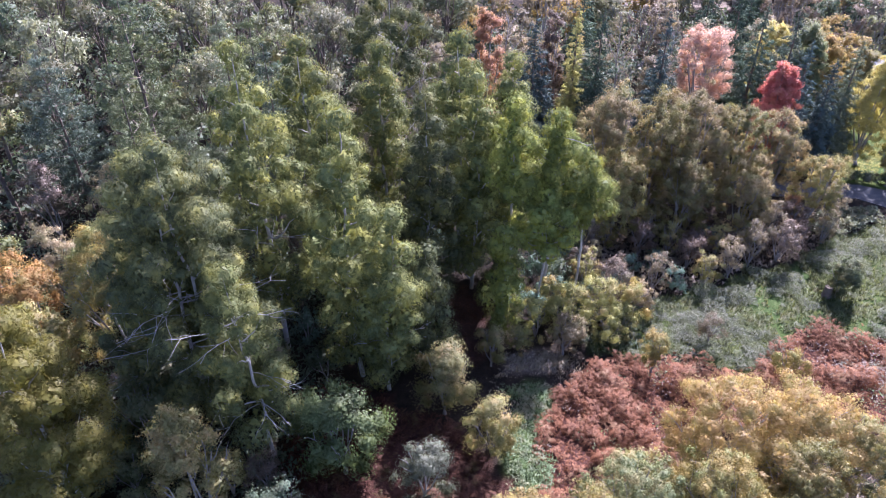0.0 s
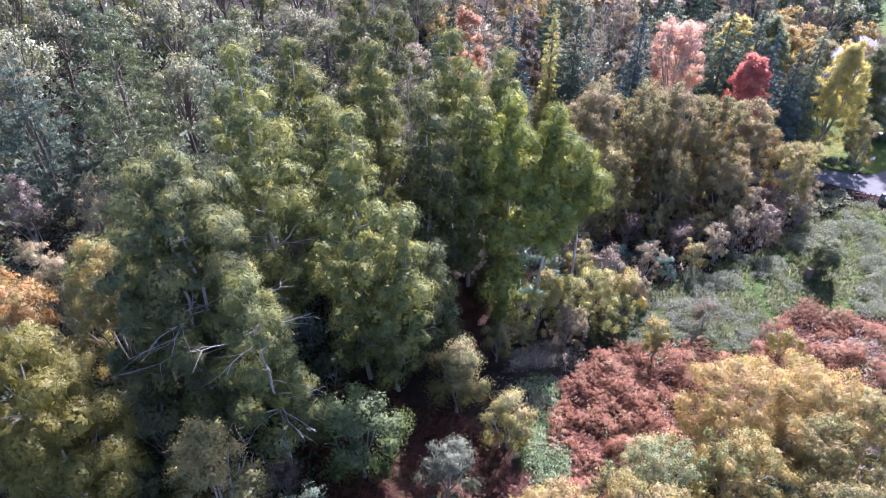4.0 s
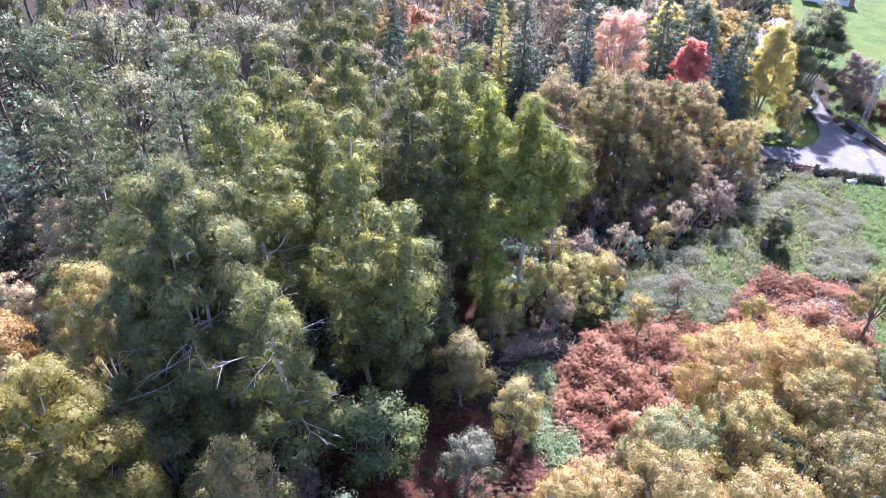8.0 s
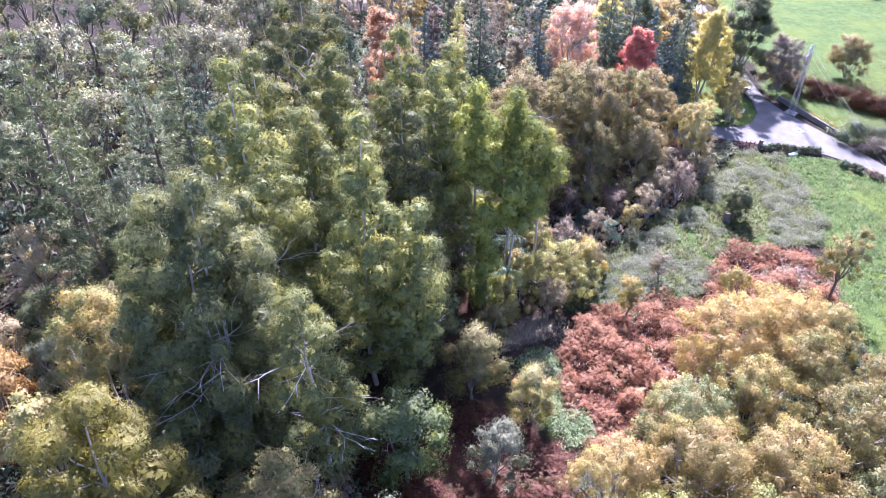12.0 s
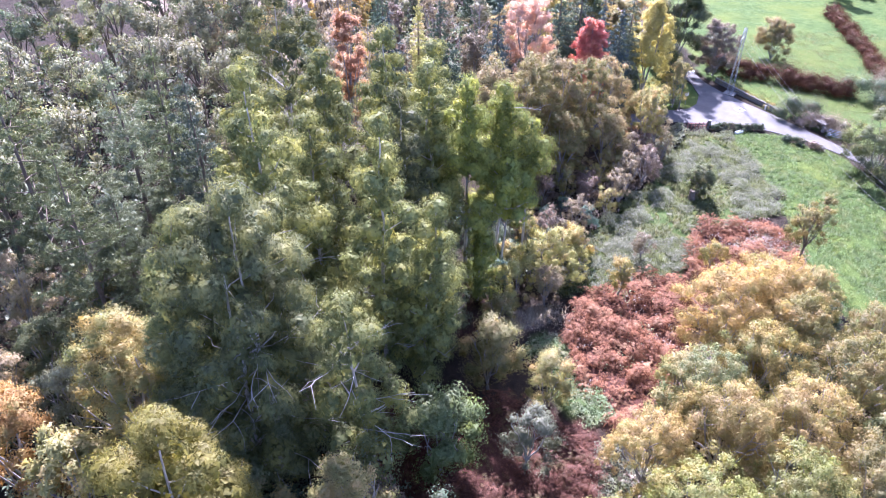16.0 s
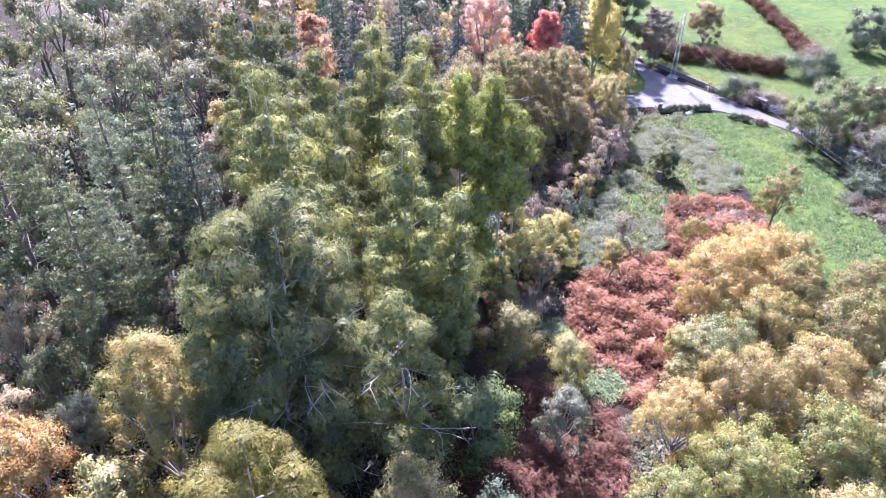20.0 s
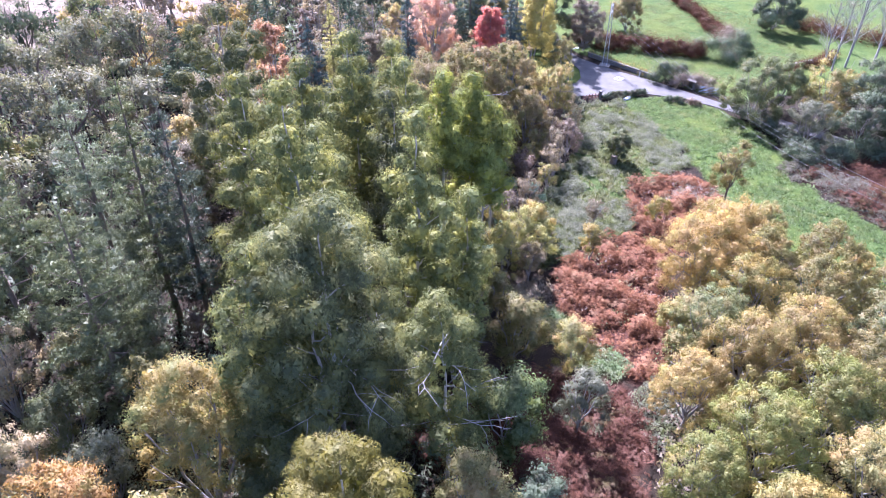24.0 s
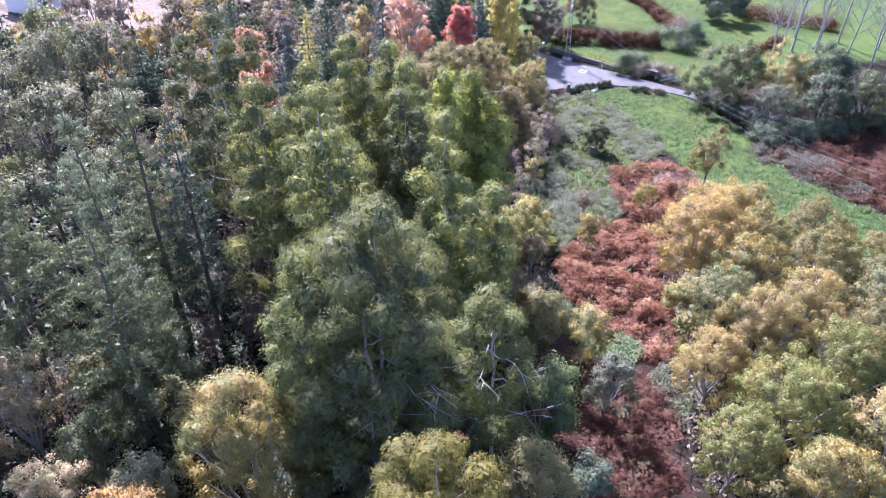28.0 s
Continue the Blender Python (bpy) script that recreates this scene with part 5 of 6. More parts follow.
fill([make("far_tree", 10, 4.0, 241, SHRUB_DARK, "dark tree at the meadow's far edge", "tree", "meadow's edge", base=0.08, leaf=0.62, number=0.62, clump=0.3, density=120),
      make("far_tree", 9, 3.8, 242, OAK_OLIVE, "olive tree at the meadow's far edge", "tree", "meadow's edge", base=0.08, leaf=0.62, number=0.62, clump=0.3, density=120)],
     spread(poly(128, 118, 170, 80, 200, 70, 230, 120, 160, 170), 9.0, 75, clear=4.0), 76)

COPSE = poly(-6, 10, 34, 10, 34, 33, 28, 37.5, 19, 35, 12, 30.5, 4, 26.5, -5, 22)
fill([make("shrub", 6.0, 2.4, 251, OAK_OLIVE, "olive young oak filling the copse", "shrub", "copse shrubs", base=0.04, leaf=0.27, clump=0.3, density=190),
      make("shrub", 5.4, 2.2, 252, OAK_BROWN, "brown young oak filling the copse", "shrub", "copse shrubs", base=0.04, leaf=0.26, clump=0.3, density=190),
      make("shrub", 5.6, 2.2, 253, SHRUB_DARK, "dark shrub filling the copse", "shrub", "copse shrubs", base=0.04, leaf=0.27, clump=0.3, density=190)],
     spread(COPSE, 4.2, 77, clear=2.6), 78)

# ---------------------------------------------------------------- low cover: bracken, brambles, grass
def scatter(area, per_square_metre, rng):
    lo, hi = area.min(0), area.max(0)
    p = rng.uniform(lo, hi, (int((hi - lo).prod() * per_square_metre), 2))
    q = p + 1.1 * np.stack([wave(p[:, 0], p[:, 1], 4.0), wave(p[:, 0], p[:, 1], 7.0)], 1) + rng.normal(size=p.shape) * 0.3
    return p[inside(area, q[:, 0], q[:, 1])]


def bracken(name, area, density, seed, mat, label, tall=1.0):
    """Dead fern fronds: arched stalks with rows of side leaflets, heaped in mounds."""
    rng = np.random.default_rng(seed)
    p = scatter(area, density, rng)
    n = len(p)

    def height(x, y):
        return (0.7 + 1.0 * wave(x * 0.9, y * 0.9, seed) + 0.45 * wave(x * 2.0, y * 2.0, seed + 1)) * tall
    heap = height(p[:, 0], p[:, 1])
    gone = (heap < 0.42 * tall) & (rng.random(n) < 0.7)
    p, heap = p[~gone], heap[~gone]
    dx, dy = heap - height(p[:, 0] + 0.25, p[:, 1]), heap - height(p[:, 0], p[:, 1] + 0.25)
    lie = unit(np.stack([dx * 3.0, dy * 3.0, np.full(len(p), 1.0)], 1))
    n = len(p)
    base = np.stack([p[:, 0], p[:, 1], land(p[:, 0], p[:, 1]) + np.maximum(heap, 0.05) * rng.uniform(0.2, 1.0, n)], 1)
    a = rng.uniform(0, 2 * np.pi, n)
    flat = np.stack([np.cos(a), np.sin(a), 0 * a], 1)
    side = np.stack([-np.sin(a), np.cos(a), 0 * a], 1)
    size = rng.uniform(0.32, 0.85, n)[:, None]
    up, drop = rng.uniform(0.5, 1.0, n)[:, None], rng.uniform(0.7, 1.3, n)[:, None]

    def stalk(s):
        return base + flat * size * s * 0.9 + np.array([0, 0, 1.0]) * size * (up * s - drop * s * s)
    tris = []
    for s in (0.12, 0.3, 0.48, 0.66, 0.84):
        q, q2 = stalk(s - 0.07), stalk(s + 0.07)
        w = size * 0.34 * (1.05 - s)
        for sign in (-1, 1):
            tips = stalk(s + 0.1) + side * sign * w - np.array([0, 0, 0.25]) * w + rng.normal(size=(n, 3)) * 0.03
            tris.append(np.stack([q, q2, tips] if sign > 0 else [q2, q, tips], 1))
    tris.append(np.stack([stalk(0.78) - side * 0.03, stalk(0.78) + side * 0.03, stalk(1.08)], 1))
    verts = np.stack(tris, 1).reshape(-1, 3)
    me = mesh_from(name, verts, np.arange(len(verts)).reshape(-1, 3), mat, True)
    flat = unit(np.cross(verts[1::3] - verts[::3], verts[2::3] - verts[::3]))
    flat *= np.where(flat[:, 2:3] < 0, -1.0, 1.0)
    me.attributes.new("custom_normal", "FLOAT_VECTOR", "POINT").data.foreach_set("vector", np.repeat(unit(np.repeat(lie, len(tris), 0) * 0.6 + flat * 0.4), 3, 0).astype(np.float32).ravel())
    me.update()
    tagged(new(name, me), label, "bracken", kind="stuff")


bracken("bracken", FERN_A, 40, 301, BRACKEN, "thick red-brown dead bracken on a slope")
# these two carry the shade of nearby trees in their darker colour
bracken("bracken", FERN_B, 18, 302, BRACKEN_DARK, "red-brown dead bracken below trees, colour darkened for their shade", 0.8)
bracken("bracken", EAST_FERN, 26, 303, BRACKEN_DARK, "red-brown bracken beside a field, colour darkened for tree shade", 0.8)


def brambles(name, area, density, seed, mat, label, tall=0.6, leaf=0.2, thin=-2.0, category="brambles"):
    """Low tangled growth in uneven mounds."""
    rng = np.random.default_rng(seed)
    p = scatter(area, density, rng)
    heap = wave(p[:, 0] * 0.8, p[:, 1] * 0.8, seed)
    p, heap = p[heap > thin], heap[heap > thin]
    n = len(p)
    z = land(p[:, 0], p[:, 1]) + tall * np.maximum(0.08, 0.5 + 0.5 * heap + 0.25 * wave(p[:, 0] * 3, p[:, 1] * 3, seed)) * rng.uniform(0.45, 1.05, n)
    at = np.stack([p[:, 0], p[:, 1], z], 1)
    size = leaf * rng.uniform(0.6, 1.4, n)
    me = leaf_mesh(name, at, rng.normal(size=(n, 3)) + (0, 0, 0.5), size, size * 0.6, mat, rng, rng.normal(size=(n, 3)) * 0.35 + (0, 0, 1.0), 1.0, 0.6)
    return tagged(new(name, me), label, category, kind="stuff")


def grass(name, area, density, seed, mat, label, tall=0.28, tufts=0.0):
    """Tufts of blades."""
    rng = np.random.default_rng(seed)
    p = scatter(area, density, rng)
    p = p[wave(p[:, 0] * 1.3, p[:, 1] * 1.3, seed) + 0.6 * wave(p[:, 0] * 3.5, p[:, 1] * 3.5, seed + 2) + tufts * wave(p[:, 0] * 8.0, p[:, 1] * 8.0, seed + 5) > rng.uniform(-0.9, 0.7, len(p))]
    n = len(p)
    at = np.stack([p[:, 0], p[:, 1], land(p[:, 0], p[:, 1]) + 0.02], 1)
    size = tall * rng.uniform(0.5, 1.4, n)
    me = leaf_mesh(name, at, rng.normal(size=(n, 3)) * 0.6 + (0, 0, 1.0), size, size * 0.36, mat, rng, rng.normal(size=(n, 3)) * 0.3 + (0, 0, 1.0), 1.0, 0.75)
    return tagged(new(name, me), label, "grass", kind="stuff")


brambles("bramble_patch", ROUGH, 300, 311, BRAMBLE, "silvery bramble tangle on a rough slope", 1.0, 0.12, thin=0.02)
grass("rough_grass", ROUGH, 190, 312, GRASS, "long rough grass between brambles", 0.4)
brambles("bramble_patch", poly(19.5, 53.5, 23, 48, 28, 45.3, 32, 48.5, 30, 52, 26, 55.5), 330, 313, BRAMBLE, "dense silvery bramble tangle above bracken", 0.6, 0.13)
brambles("bramble_patch", poly(44.5, 52, 48, 51, 52.5, 58, 54.5, 63.5, 51, 66, 47, 60), 300, 314, BRAMBLE, "flat grey bramble patch in the field", 0.5, 0.13)
brambles("bramble_patch", GREEN_PATCH, 190, 315, BRAMBLE_GREEN, "fresh green bramble patch", 0.7, 0.18)
brambles("bramble_patch", poly(34, 45, 38, 47.5, 43, 45, 41.5, 40.5, 37, 40), 90, 316, BRAMBLE_BROWN, "withered brambles among bracken", 0.8, 0.18, thin=0.0)
brambles("bramble_patch", poly(44, 66, 49, 69.5, 53, 71.5, 50.5, 73, 45, 72, 42, 67), 150, 317, WOOD_GREY, "grey-green bramble bank by the lane", 1.6, 0.24)
brambles("bramble_hedge", poly(55.6, 40.8, 60, 40.4, 60, 35, 57.5, 28, 53.5, 24, 50.5, 24, 52.5, 32), 190, 318, DUSK_BRAMBLE, "withered bramble strip between field and bracken", 1.2, 0.17)
brambles("bramble_patch", poly(0.5, 25, 4.6, 30, 7.6, 30.4, 9.4, 28, 6, 24), 190, 324, BRAMBLE, "pale grey-green brambles at the edge of the copse", 1.2, 0.16)
brambles("bramble_patch", FERN_A, 16, 325, BRAMBLE_BROWN, "withered pale brambles among bracken", 1.1, 0.16, thin=0.25)
brambles("bramble_patch", FERN_A, 14, 326, BRAMBLE_GREEN, "green leaves growing between bracken", 0.7, 0.16, thin=0.45)
grass("dry_grass", DRY_STRIP, 420, 319, DRY_GRASS, "pale dry grass strip", 0.32)
grass("dry_grass", poly(3.6, 39.5, 4.4, 44.5, 11, 46.4, 13, 47.6, 11, 43, 9, 41, 6.5, 41.5), 130, 322, DRY_GRASS, "thin dry grass along a faint path", 0.2)
grass("meadow_grass", poly(72, 86, 72, 70, 74, 60, 92, 58, 108, 56, 118, 66, 122, 92, 100, 100, 86, 96), 34, 323, GRASS, "tufts of meadow grass", 0.24, 0.8)
grass("field_grass", FIELD, 230, 320, FIELD_GRASS, "lush green field grass", 0.25, 1.0)
# added yellow leaves that lift the lawn to its sunlit brightness
brambles("leaf_litter", poly(50.5, 81.4, 60, 81.4, 65, 88, 60, 92, 52, 90), 70, 327, YELLOW_LEAF, "yellow leaves added on a lawn to brighten it as sun does", 0.06, 0.14, category="leaf litter")
# dark litter colour stands for the shade in the glade
brambles("leaf_litter", GLADE, 40, 321, BRACKEN_DARK, "brown fallen leaves under the grove, colour darkened for its shade", 0.12, 0.16, category="leaf litter")

# leaf layer over bare ground; the SHRUB_DARK areas stand in for shade
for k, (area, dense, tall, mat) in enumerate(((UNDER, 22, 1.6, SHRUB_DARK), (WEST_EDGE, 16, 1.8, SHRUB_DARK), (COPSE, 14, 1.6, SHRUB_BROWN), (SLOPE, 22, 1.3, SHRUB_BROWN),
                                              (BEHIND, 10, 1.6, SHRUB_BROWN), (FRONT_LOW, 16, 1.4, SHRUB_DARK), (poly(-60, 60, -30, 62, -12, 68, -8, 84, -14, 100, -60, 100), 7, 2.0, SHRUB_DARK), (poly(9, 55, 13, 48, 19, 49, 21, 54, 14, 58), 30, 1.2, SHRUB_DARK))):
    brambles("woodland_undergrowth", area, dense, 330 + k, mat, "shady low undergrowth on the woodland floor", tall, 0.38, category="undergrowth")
# same layer farther off, its dark colour standing for shade between trunks
for k, (area, dense) in enumerate(((poly(4, 96, 48, 99, 74, 104, 78, 124, 60, 140, 0, 140), 5.0), (poly(-95, 55, -50, 62, -14, 80, 2, 112, -4, 128, -60, 140, -110, 130), 3.4))):
    brambles("woodland_undergrowth", area, dense, 350 + k, SHRUB_DARK, "bushy undergrowth in the far wood in shade-dark leaves", 4.5, 0.75, category="undergrowth")

# ---------------------------------------------------------------- hedges, banks and things by the lane
def hedge(name, points, wide, tall, seed, mat, label, leaf=0.24, density=110, category="hedge"):
    """A hedge along a line: woody stems inside and leaves over an uneven bank."""
    rng = np.random.default_rng(seed)
    pts = np.array(points, float).reshape(-1, 2)
    ob = root(name, pts[0, 0], pts[0, 1], label, category, sink=0.0)
    o = np.array(ob.location)
    seg = np.linalg.norm(np.diff(pts, axis=0), axis=1)
    dist = np.concatenate([[0], np.cumsum(seg)])

    def along(s):
        return np.stack([np.interp(s, dist, pts[:, 0]), np.interp(s, dist, pts[:, 1])], -1)
    n = max(3, int(dist[-1] / (wide * 0.3)))
    s = np.linspace(0, dist[-1], n)
    c = along(s) + rng.normal(size=(n, 2)) * wide * 0.18
    r = wide * 0.5 * rng.uniform(0.75, 1.25, n)
    z = land(c[:, 0], c[:, 1]) + tall * rng.uniform(0.45, 0.75, n)
    clumps = np.concatenate([np.stack([c[:, 0], c[:, 1], z, r], 1), np.stack([c[:, 0] + rng.normal(size=n) * 0.3 * wide, c[:, 1] + rng.normal(size=n) * 0.3 * wide, land(c[:, 0], c[:, 1]) + tall * 0.3, r], 1)])
    clumps[:, :3] -= o
    at, way, size, face = clump_leaves(clumps, rng, density / leaf ** 1.3 * 0.22, "broad", leaf)
    keep = at[:, 2] > land(at[:, 0] + o[0], at[:, 1] + o[1]) - o[2] + 0.1
    at, way, size, face = at[keep], way[keep], size[keep], face[keep]
    part("leaves", leaf_mesh("leaves", at, way, size, size * 0.6, mat, rng, face, 0.7), ob)
    for k in range(0, n, 2):
        b = np.array([c[k, 0], c[k, 1], land(c[k, 0], c[k, 1]) - 0.1]) - o
        stem = tube(wander(b, b + (rng.normal() * 0.2, rng.normal() * 0.2, tall * 0.7), 4, rng, 0.04), (0.05, 0.04, 0.03, 0.015), 5)
        part("stem", tube_mesh("stem", [stem], BARK_BROWN), ob)
    return ob


hedge("clipped_hedge", (56.6, 70.2, 60, 68.9, 63.6, 67.0), 1.0, 1.2, 401, SHRUB_DARK, "low dark hedge along the lane", density=260)
hedge("clipped_hedge", (64.4, 63.4, 65.2, 60.9), 1.0, 1.2, 402, SHRUB_DARK, "short dark hedge by a field entrance", density=260)
hedge("clipped_hedge", (65.6, 59.8, 66.0, 58.6), 1.1, 1.2, 403, SHRUB_BROWN, "dark squared hedge end by a field entrance", density=260)
hedge("field_hedge", (75.6, 90, 79, 83.6, 82.6, 77.6, 87.4, 71), 3.2, 2.8, 404, BRACKEN_DARK, "long purple-brown bracken and bramble hedge bank", density=230, category="hedge")
hedge("field_hedge", (88.4, 70, 92, 67.6, 97, 66.6), 4.4, 3.6, 405, SHRUB_DARK, "dark bushy end of a field hedge", density=170)
hedge("field_hedge", (126, 104, 112.7, 87.8, 104.3, 77.7, 100, 72.6), 2.8, 2.0, 406, BRACKEN_DARK, "rusty hedge line across the meadow", density=170)
hedge("field_hedge", (99.6, 71.8, 95, 69.6), 3.8, 3.2, 407, SHRUB_BROWN, "brown bushy hedge in the meadow", density=170)
hedge("roadside_bush", (72.0, 69.6, 72.3, 66.8), 3.4, 3.8, 408, SHRUB_DARK, "dark green round bush above a stone bank", density=230, category="bush")
hedge("roadside_bush", (72.2, 65.6, 72.6, 63.6, 74.4, 61.6), 3.0, 2.4, 409, SHRUB_BROWN, "brown bush mound beside a gate", density=230, category="bush")
hedge("field_hedge", (66.8, 53, 65.5, 47, 62, 41, 58.5, 39), 2.6, 2.4, 410, SHRUB_DARK, "dark hedge below field oaks", density=170)
hedge("field_hedge", (61, 40, 67, 35, 74, 31, 82, 26), 3.0, 2.6, 411, SHRUB_DARK, "dark hedge below field oaks", density=150)
hedge("field_hedge", (93, 56, 100, 54.5, 108, 54), 2.0, 1.4, 412, BRACKEN_DARK, "rusty undergrowth along the meadow's edge", density=80)
hedge("field_hedge", (117, 66, 121, 58, 122, 48), 6.0, 2.0, 413, BRACKEN_DARK, "wide patch of reddish bracken", density=60)
hedge("roadside_bush", (65.4, 86.6, 67.4, 90.4, 70.8, 97), 3.4, 4.0, 415, SHRUB_DARK, "dark bushes along the lane below an oak", density=200, category="bush")
hedge("garden_hedge", (50, 80.4, 54.4, 80.0, 58.4, 79.6), 1.4, 1.8, 414, SHRUB_DARK, "dark clipped garden hedge along a lawn")


def stone_bank(points, seed):
    """A dry stone bank of single stones, with moss and grass on top."""
    rng = np.random.default_rng(seed)
    pts = np.array(points, float).reshape(-1, 2)
    ob = root("stone_bank", pts[0, 0], pts[0, 1], "mossy dry stone bank along the lane", "stone wall", sink=0.0)
    o = np.array(ob.location)
    shapes = []
    for k in range(6):
        bm = bmesh.new()
        bmesh.ops.create_cube(bm, size=1.0)
        bmesh.ops.bevel(bm, geom=bm.edges[:], offset=0.16, segments=1, affect="EDGES")
        for v in bm.verts:
            v.co += Vector(rng.normal(size=3) * 0.05)
        me = bpy.data.meshes.new("stone")
        bm.to_mesh(me)
        bm.free()
        me.materials.append(STONE)
        shapes.append(me)
    d = np.concatenate([[0], np.cumsum(np.linalg.norm(np.diff(pts, axis=0), axis=1))])
    for row in range(3):
        s = 0.0
        while s < d[-1]:
            l = rng.uniform(0.45, 0.9)
            x, y = np.interp(s + l / 2, d, pts[:, 0]), np.interp(s + l / 2, d, pts[:, 1])
            x2, y2 = np.interp(s + l / 2 + 0.1, d, pts[:, 0]), np.interp(s + l / 2 + 0.1, d, pts[:, 1])
            st = part("stone", shapes[int(rng.integers(0, 6))], ob)
            st.location = Vector((x, y, float(land(x, y)) + 0.12 + row * 0.27)) - Vector(o)
            st.rotation_euler = (rng.normal() * 0.06, rng.normal() * 0.06, math.atan2(y2 - y, x2 - x))
            st.scale = (l * 0.97, 0.5 - 0.06 * row, 0.29)
            s += l
    return ob


stone_bank((71.3, 84.0, 71.0, 79.0, 70.9, 74.0, 70.7, 69.0), 421)
hedge("bank_top", (71.6, 84.0, 71.3, 79.0, 71.2, 74.0, 71.0, 69.0), 0.8, 1.4, 422, OAK_OLIVE, "ferns and ivy growing on top of a stone bank", category="hedge", density=60)


def box_mesh(name, mat, boxes, bevel=0.01):
    """Boxes (centre, size) in one mesh, with softened edges."""
    bm = bmesh.new()
    for c, s in boxes:
        made = bmesh.ops.create_cube(bm, size=1.0)
        bmesh.ops.scale(bm, vec=s, verts=made["verts"])
        bmesh.ops.translate(bm, vec=c, verts=made["verts"])
    if bevel:
        bmesh.ops.bevel(bm, geom=bm.edges[:], offset=bevel, segments=1, affect="EDGES")
    me = bpy.data.meshes.new(name)
    bm.to_mesh(me)
    bm.free()
    me.materials.append(mat)
    return me


def strut(a, b, w=0.05):
    return tube(np.array([a, b], float), (w, w), 4)


def pylon(x, y, h, turn):
    """A slim lattice power pylon: four legs, crossed braces, three arms, insulators."""
    ob = root("power_pylon", x, y, "slim galvanised lattice power pylon beside the lane", "power pylon", sink=0.0)
    ob.rotation_euler = (0, 0, radians(turn))
    wide = lambda z: 0.36 * (1 - z / h) + 0.12 * z / h + 0.05
    corners = ((-1, -1), (1, -1), (1, 1), (-1, 1))
    for cx, cy in corners:
        part("leg", tube_mesh("leg", [strut((cx * wide(0), cy * wide(0), -0.2), (cx * wide(h), cy * wide(h), h), 0.028)], STEEL), ob)
    levels = np.linspace(0.2, h - 0.3, 13)
    for za, zb in zip(levels, levels[1:]):
        for (ax, ay), (bx, by) in zip(corners, corners[1:] + corners[:1]):
            part("brace", tube_mesh("brace", [strut((ax * wide(za), ay * wide(za), za), (bx * wide(zb), by * wide(zb), zb), 0.011), strut((bx * wide(za), by * wide(za), za), (ax * wide(zb), ay * wide(zb), zb), 0.011)], STEEL), ob)
    for z, l in ((h - 0.4, 0.9), (h - 1.5, 1.2)):
        arm = part("arm", tube_mesh("arm", [strut((-l, 0, z), (l, 0, z), 0.05), strut((-l, 0, z), (0, 0, z + 0.5), 0.03), strut((l, 0, z), (0, 0, z + 0.5), 0.03)], STEEL), ob)
        for sx in (-1, 1):
            part("insulator", tube_mesh("insulator", [tube(np.array([(sx * l, 0, z), (sx * l, 0, z - 0.14), (sx * l, 0, z - 0.16), (sx * l, 0, z - 0.4)]), (0.03, 0.07, 0.03, 0.06), 6)], WHITE), arm)
    part("footing", box_mesh("footing", STONE, [((0, 0, 0.02), (1.8, 1.8, 0.3))], 0.03), ob)
    return ob


pylon(69.6, 79.2, 11.0, 25)


def cable(a, b, sag, label="thin aluminium power cable sagging over the field"):
    t = np.linspace(0, 1, 40)[:, None]
    p = np.array(a) * (1 - t) + np.array(b) * t - np.array([0, 0, 4 * sag]) * t * (1 - t)
    tagged(new("power_cable", tube_mesh("power_cable", [tube(p, np.full(40, 0.009), 4)], CABLE)), label, "power cable", "power cables")


PYLON_TOP = float(land(69.6, 79.2)) + 11.0
for side, drop in ((-1.1, 1.9), (1.1, 1.9), (0.85, 0.8)):
    a = (69.6 + side * 0.9, 79.2 + side * 0.42, PYLON_TOP - drop)
    cable(a, (38.0 + side * 1.4, 0.0 - side * 0.6, 9.5 - drop * 0.5), 5.2)
    cable(a, (46.0 + side, 150.0, 11.0 - drop), 2.5)


def fence(points, tall, mat, label):
    """A low fence of posts and two rails."""
    pts = np.array(points, float).reshape(-1, 2)
    ob = root("fence", pts[0, 0], pts[0, 1], label, "fence", sink=0.0)
    o = np.array(ob.location)
    n = 6
    s = np.linspace(0, 1, n)[:, None]
    p = pts[0] * (1 - s) + pts[-1] * s
    q = np.concatenate([p, land(p[:, :1], p[:, 1:])], 1) - o
    for k in range(n):
        part("post", tube_mesh("post", [tube(np.array([q[k] - (0, 0, 0.2), q[k] + (0, 0, tall)]), (0.06, 0.055), 6)], mat), ob)
    for z in (0.45, 0.8):
        for k in range(n - 1):
            part("rail", tube_mesh("rail", [strut(q[k] + (0, 0, tall * z), q[k + 1] + (0, 0, tall * z), 0.045)], mat), ob)


fence((53.4, 71.9, 56.2, 70.9), 1.1, RED_WOOD, "low reddish wooden fence beside the lane")


def field_gate(x, y, turn):
    ob = root("field_gate", x, y, "blue painted steel field gate standing in a gap", "gate", sink=0.0)
    ob.rotation_euler = (0, 0, radians(turn))
    for sx in (0.0, 3.0):
        part("gate_post", tube_mesh("gate_post", [strut((sx, 0, -0.2), (sx, 0, 1.35), 0.07)], STONE), ob)
    for z in (0.25, 0.5, 0.75, 1.0, 1.2):
        part("bar", tube_mesh("bar", [strut((0.05, 0, z), (2.95, 0, z), 0.03)], BLUE_STEEL), ob)
    part("diagonal", tube_mesh("diagonal", [strut((0.05, 0.03, 0.25), (2.95, 0.03, 1.2), 0.025)], BLUE_STEEL), ob)


field_gate(71.2, 61.6, -62)

gate_pillar = root("gate_pillar", 56.3, 70.6, "dark stone gate pillar at the end of a hedge", "pillar", sink=0.0)
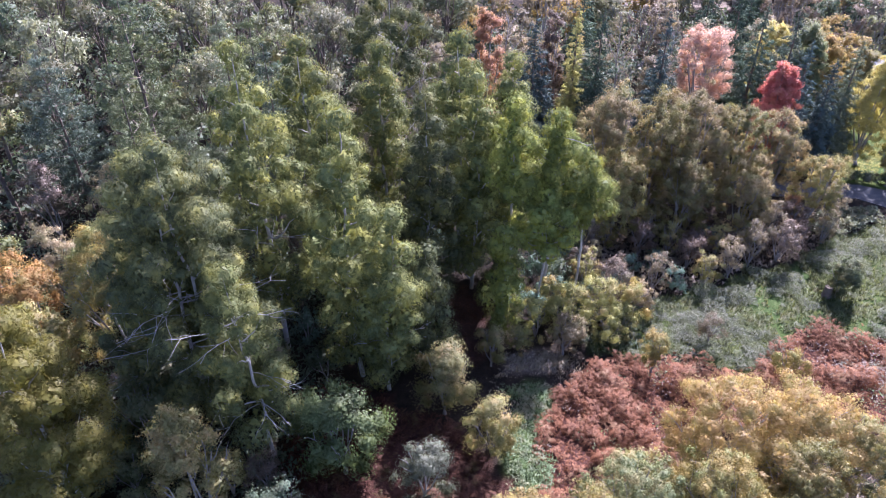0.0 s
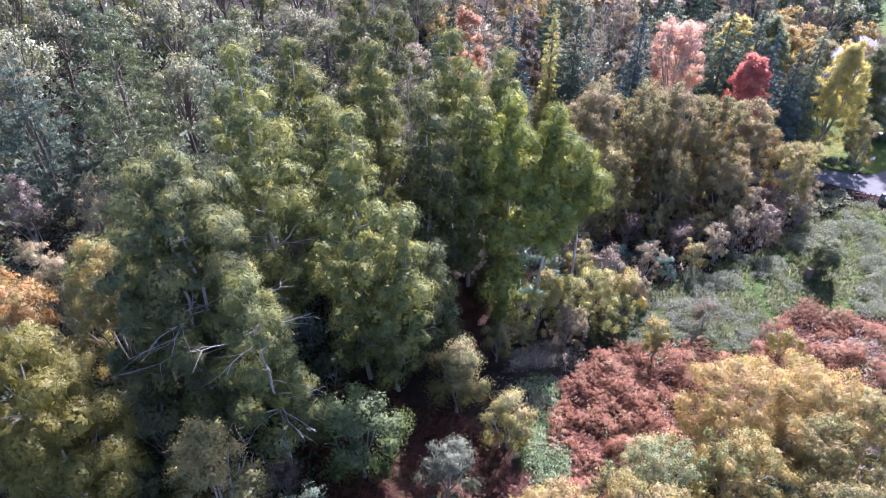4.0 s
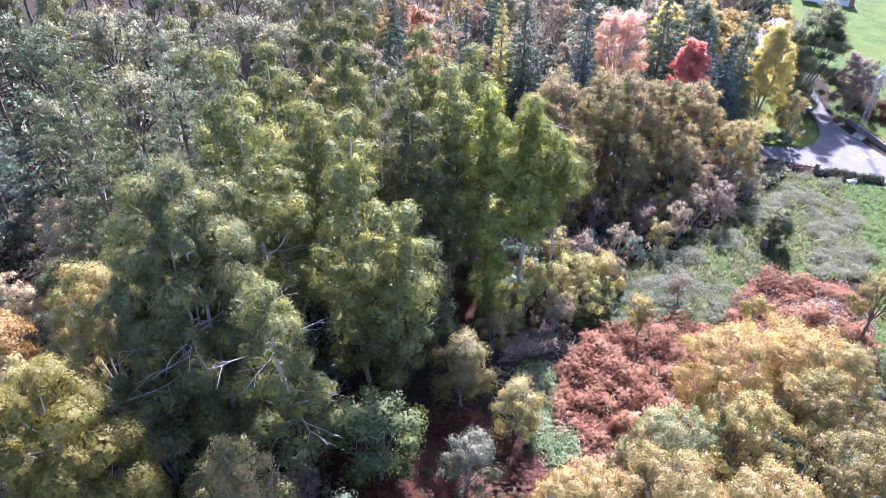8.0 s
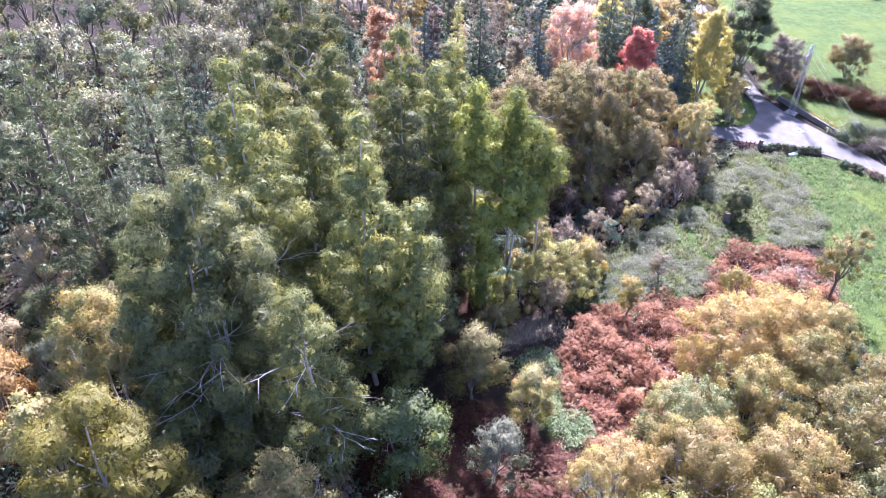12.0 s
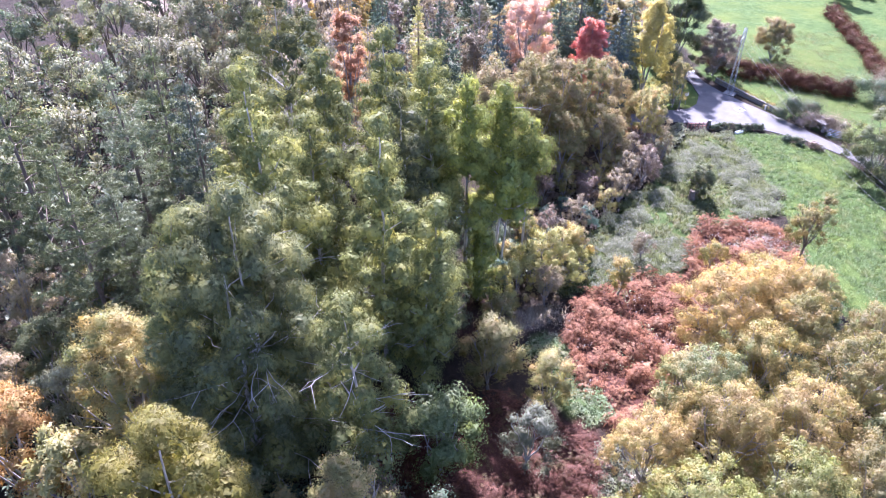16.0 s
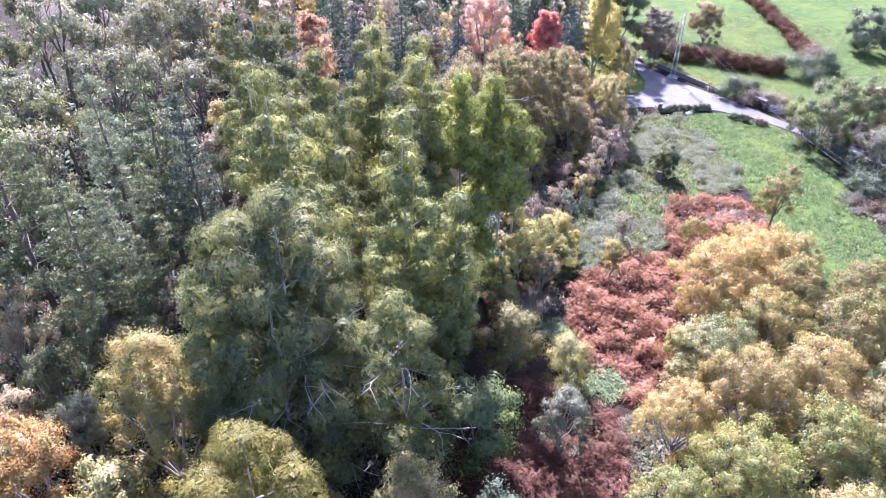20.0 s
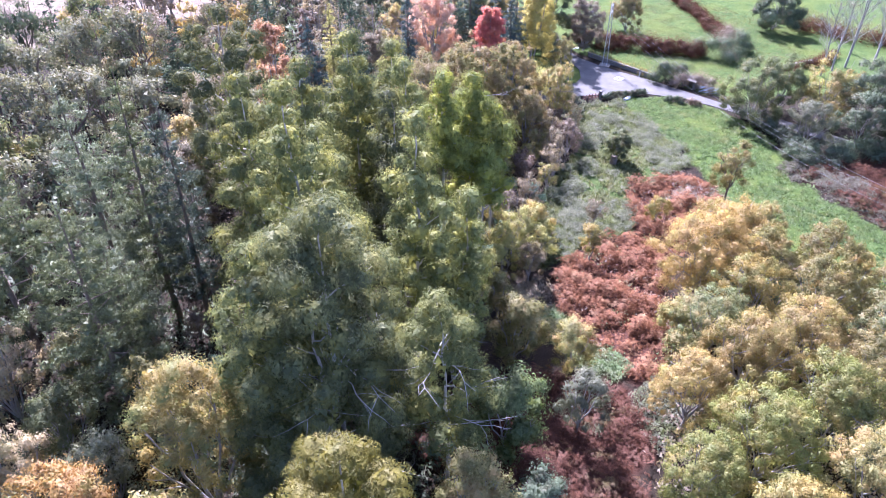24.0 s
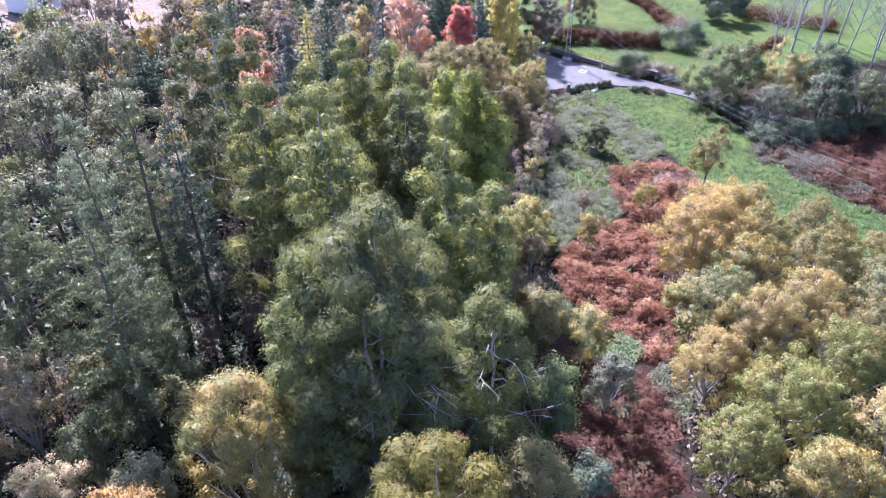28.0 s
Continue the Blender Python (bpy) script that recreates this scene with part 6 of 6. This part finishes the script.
part("shaft", box_mesh("shaft", STONE, [((0, 0, 0.65), (0.4, 0.4, 1.4))], 0.04), gate_pillar)
part("cap", box_mesh("cap", STONE, [((0, 0, 1.41), (0.5, 0.5, 0.12))], 0.03), gate_pillar)

trough = root("water_trough", 59.6, 67.7, "pale blue-grey water trough behind the hedge", "trough", sink=0.0)
part("basin", box_mesh("basin", WHITE, [((0, 0, 0.12), (1.3, 0.5, 0.1)), ((-0.62, 0, 0.24), (0.06, 0.5, 0.24)), ((0.62, 0, 0.24), (0.06, 0.5, 0.24)), ((0, -0.23, 0.24), (1.18, 0.04, 0.24)), ((0, 0.23, 0.24), (1.18, 0.04, 0.24))], 0.008), trough)

stone_hut = root("stone_culvert", 72.4, 63.8, "small grey stone hut built into the roadside bank", "hut", sink=0.0)
part("wall", box_mesh("wall", STONE, [((0.9, 0, 0.6), (0.3, 2.2, 1.5)), ((0, 1.0, 0.6), (1.6, 0.3, 1.5)), ((0, -1.0, 0.6), (1.6, 0.3, 1.5))], 0.03), stone_hut)
part("roof", box_mesh("roof", STONE, [((0.1, 0, 1.42), (2.2, 2.6, 0.14))], 0.03), stone_hut)

sign = root("road_sign", 59.5, 78.8, "white road sign on a thin post at the junction", "road sign", sink=0.0)
part("post", tube_mesh("post", [strut((0, 0, -0.2), (0, 0, 2.0), 0.035)], STEEL), sign)
part("board", box_mesh("board", WHITE, [((0, 0.04, 1.75), (0.7, 0.03, 0.5))], 0.006), sign)

lamp = root("street_lamp", 57.3, 77.9, "street lamp with a white head standing beside an ivy tree", "street lamp", sink=0.0)
part("pole", tube_mesh("pole", [tube(np.array([(0, 0, -0.2), (0, 0, 3), (0, 0, 6.2)]), (0.11, 0.09, 0.07), 8)], STONE), lamp)
part("arm", tube_mesh("arm", [strut((0, 0, 6.1), (0.5, -0.6, 6.35), 0.03)], STEEL), lamp)
part("lamp_head", box_mesh("lamp_head", WHITE, [((0.62, -0.74, 6.36), (0.34, 0.34, 0.14)), ((0.62, -0.74, 6.27), (0.24, 0.24, 0.08))], 0.03), lamp, "white lamp head")

marker = root("marker_post", 70.2, 72.3, "short white marker post by the lane", "marker post", sink=0.0)
part("shaft", box_mesh("shaft", WHITE, [((0, 0, 0.25), (0.16, 0.16, 0.8))], 0.02), marker)
part("cap", box_mesh("cap", STEEL, [((0, 0, 0.68), (0.2, 0.2, 0.07))], 0.01), marker)

cover_plate = root("manhole_frame", 66.2, 73.8, "pale concrete manhole surround set in the tarmac", "manhole", sink=-0.085)
part("surround", box_mesh("surround", WHITE, [((-0.5, 0, 0), (0.22, 1.2, 0.02)), ((0.5, 0, 0), (0.22, 1.2, 0.02)), ((0, 0.5, 0), (0.78, 0.22, 0.02)), ((0, -0.5, 0), (0.78, 0.22, 0.02))], 0), cover_plate)
part("lid", box_mesh("lid", TARMAC, [((0, 0, 0), (0.76, 0.76, 0.016))], 0), cover_plate)

stump = root("tree_stump", 39.2, 56.2, "short brown cut trunk beside a round bush", "tree stump")
part("trunk", tube_mesh("trunk", [tube(np.array([(0, 0, 0), (0.02, 0, 0.7), (0.04, 0.02, 1.5)]), (0.5, 0.42, 0.4), 9), tube(np.array([(0.04, 0.02, 1.46), (0.04, 0.02, 1.5)]), (0.4, 0.01), 9)], BARK_BROWN), stump)

log = root("fallen_trunk", 92.0, 57.6, "weathered fallen trunk lying along the meadow's edge", "fallen trunk", sink=0.0)
part("trunk", tube_mesh("trunk", [tube(np.array([(0, 0, 0.3), (4, -1.4, 0.35), (8, -2.8, 0.3), (12, -4.2, 0.0)]), (0.5, 0.42, 0.34, 0.2), 8)], BARK_GREY), log)
part("root_plate", tube_mesh("root_plate", dead_branch(np.random.default_rng(5), np.array([0.2, 0, 0.4]), (-1, 0.3, 0.6), 1.6, 0.25), BARK_BROWN), log)


def house(x, y, turn, wide, deep, tall, label):
    """A plain white house with a pitched slate roof, windows and a door."""
    ob = root("house", x, y, label, "house", sink=0.0)
    ob.rotation_euler = (0, 0, radians(turn))
    part("wall", box_mesh("wall", WHITE, [((0, 0, tall / 2 - 0.2), (wide, deep, tall + 0.4))], 0.03), ob)
    bm = bmesh.new()
    w, d, e = wide / 2 + 0.5, deep / 2 + 0.5, tall
    v = [bm.verts.new(c) for c in ((-w, -d, e - 0.15), (w, -d, e - 0.15), (w, d, e - 0.15), (-w, d, e - 0.15), (-w, 0, e + d * 0.55), (w, 0, e + d * 0.55))]
    for f in ((0, 1, 5, 4), (2, 3, 4, 5), (0, 4, 3), (1, 2, 5), (3, 2, 1, 0)):
        bm.faces.new([v[i] for i in f])
    me = bpy.data.meshes.new("roof")
    bm.to_mesh(me)
    bm.free()
    me.materials.append(SLATE)
    part("roof", me, ob)
    for k in range(3):
        win = part("window", box_mesh("window", SLATE, [((-wide / 3 + k * wide / 3, -deep / 2 - 0.02, tall * 0.55), (0.9, 0.08, 1.1))], 0.01), ob)
        part("sill", box_mesh("sill", STONE, [((-wide / 3 + k * wide / 3, -deep / 2 - 0.06, tall * 0.55 - 0.62), (1.1, 0.16, 0.08))], 0.01), win)
    part("door", box_mesh("door", RED_WOOD, [((wide / 3 + 1.6, -deep / 2 - 0.02, 1.0), (0.95, 0.08, 2.1))], 0.01), ob)


house(21.0, 176.0, 20, 12, 7, 4.2, "white house with a grey roof beyond the wood")
house(109.0, 141.0, -30, 10, 6, 3.4, "white house with a grey roof beside the meadow")
house(66.0, 106.0, 24, 8, 6, 4.4, "house with a grey roof behind a garden")
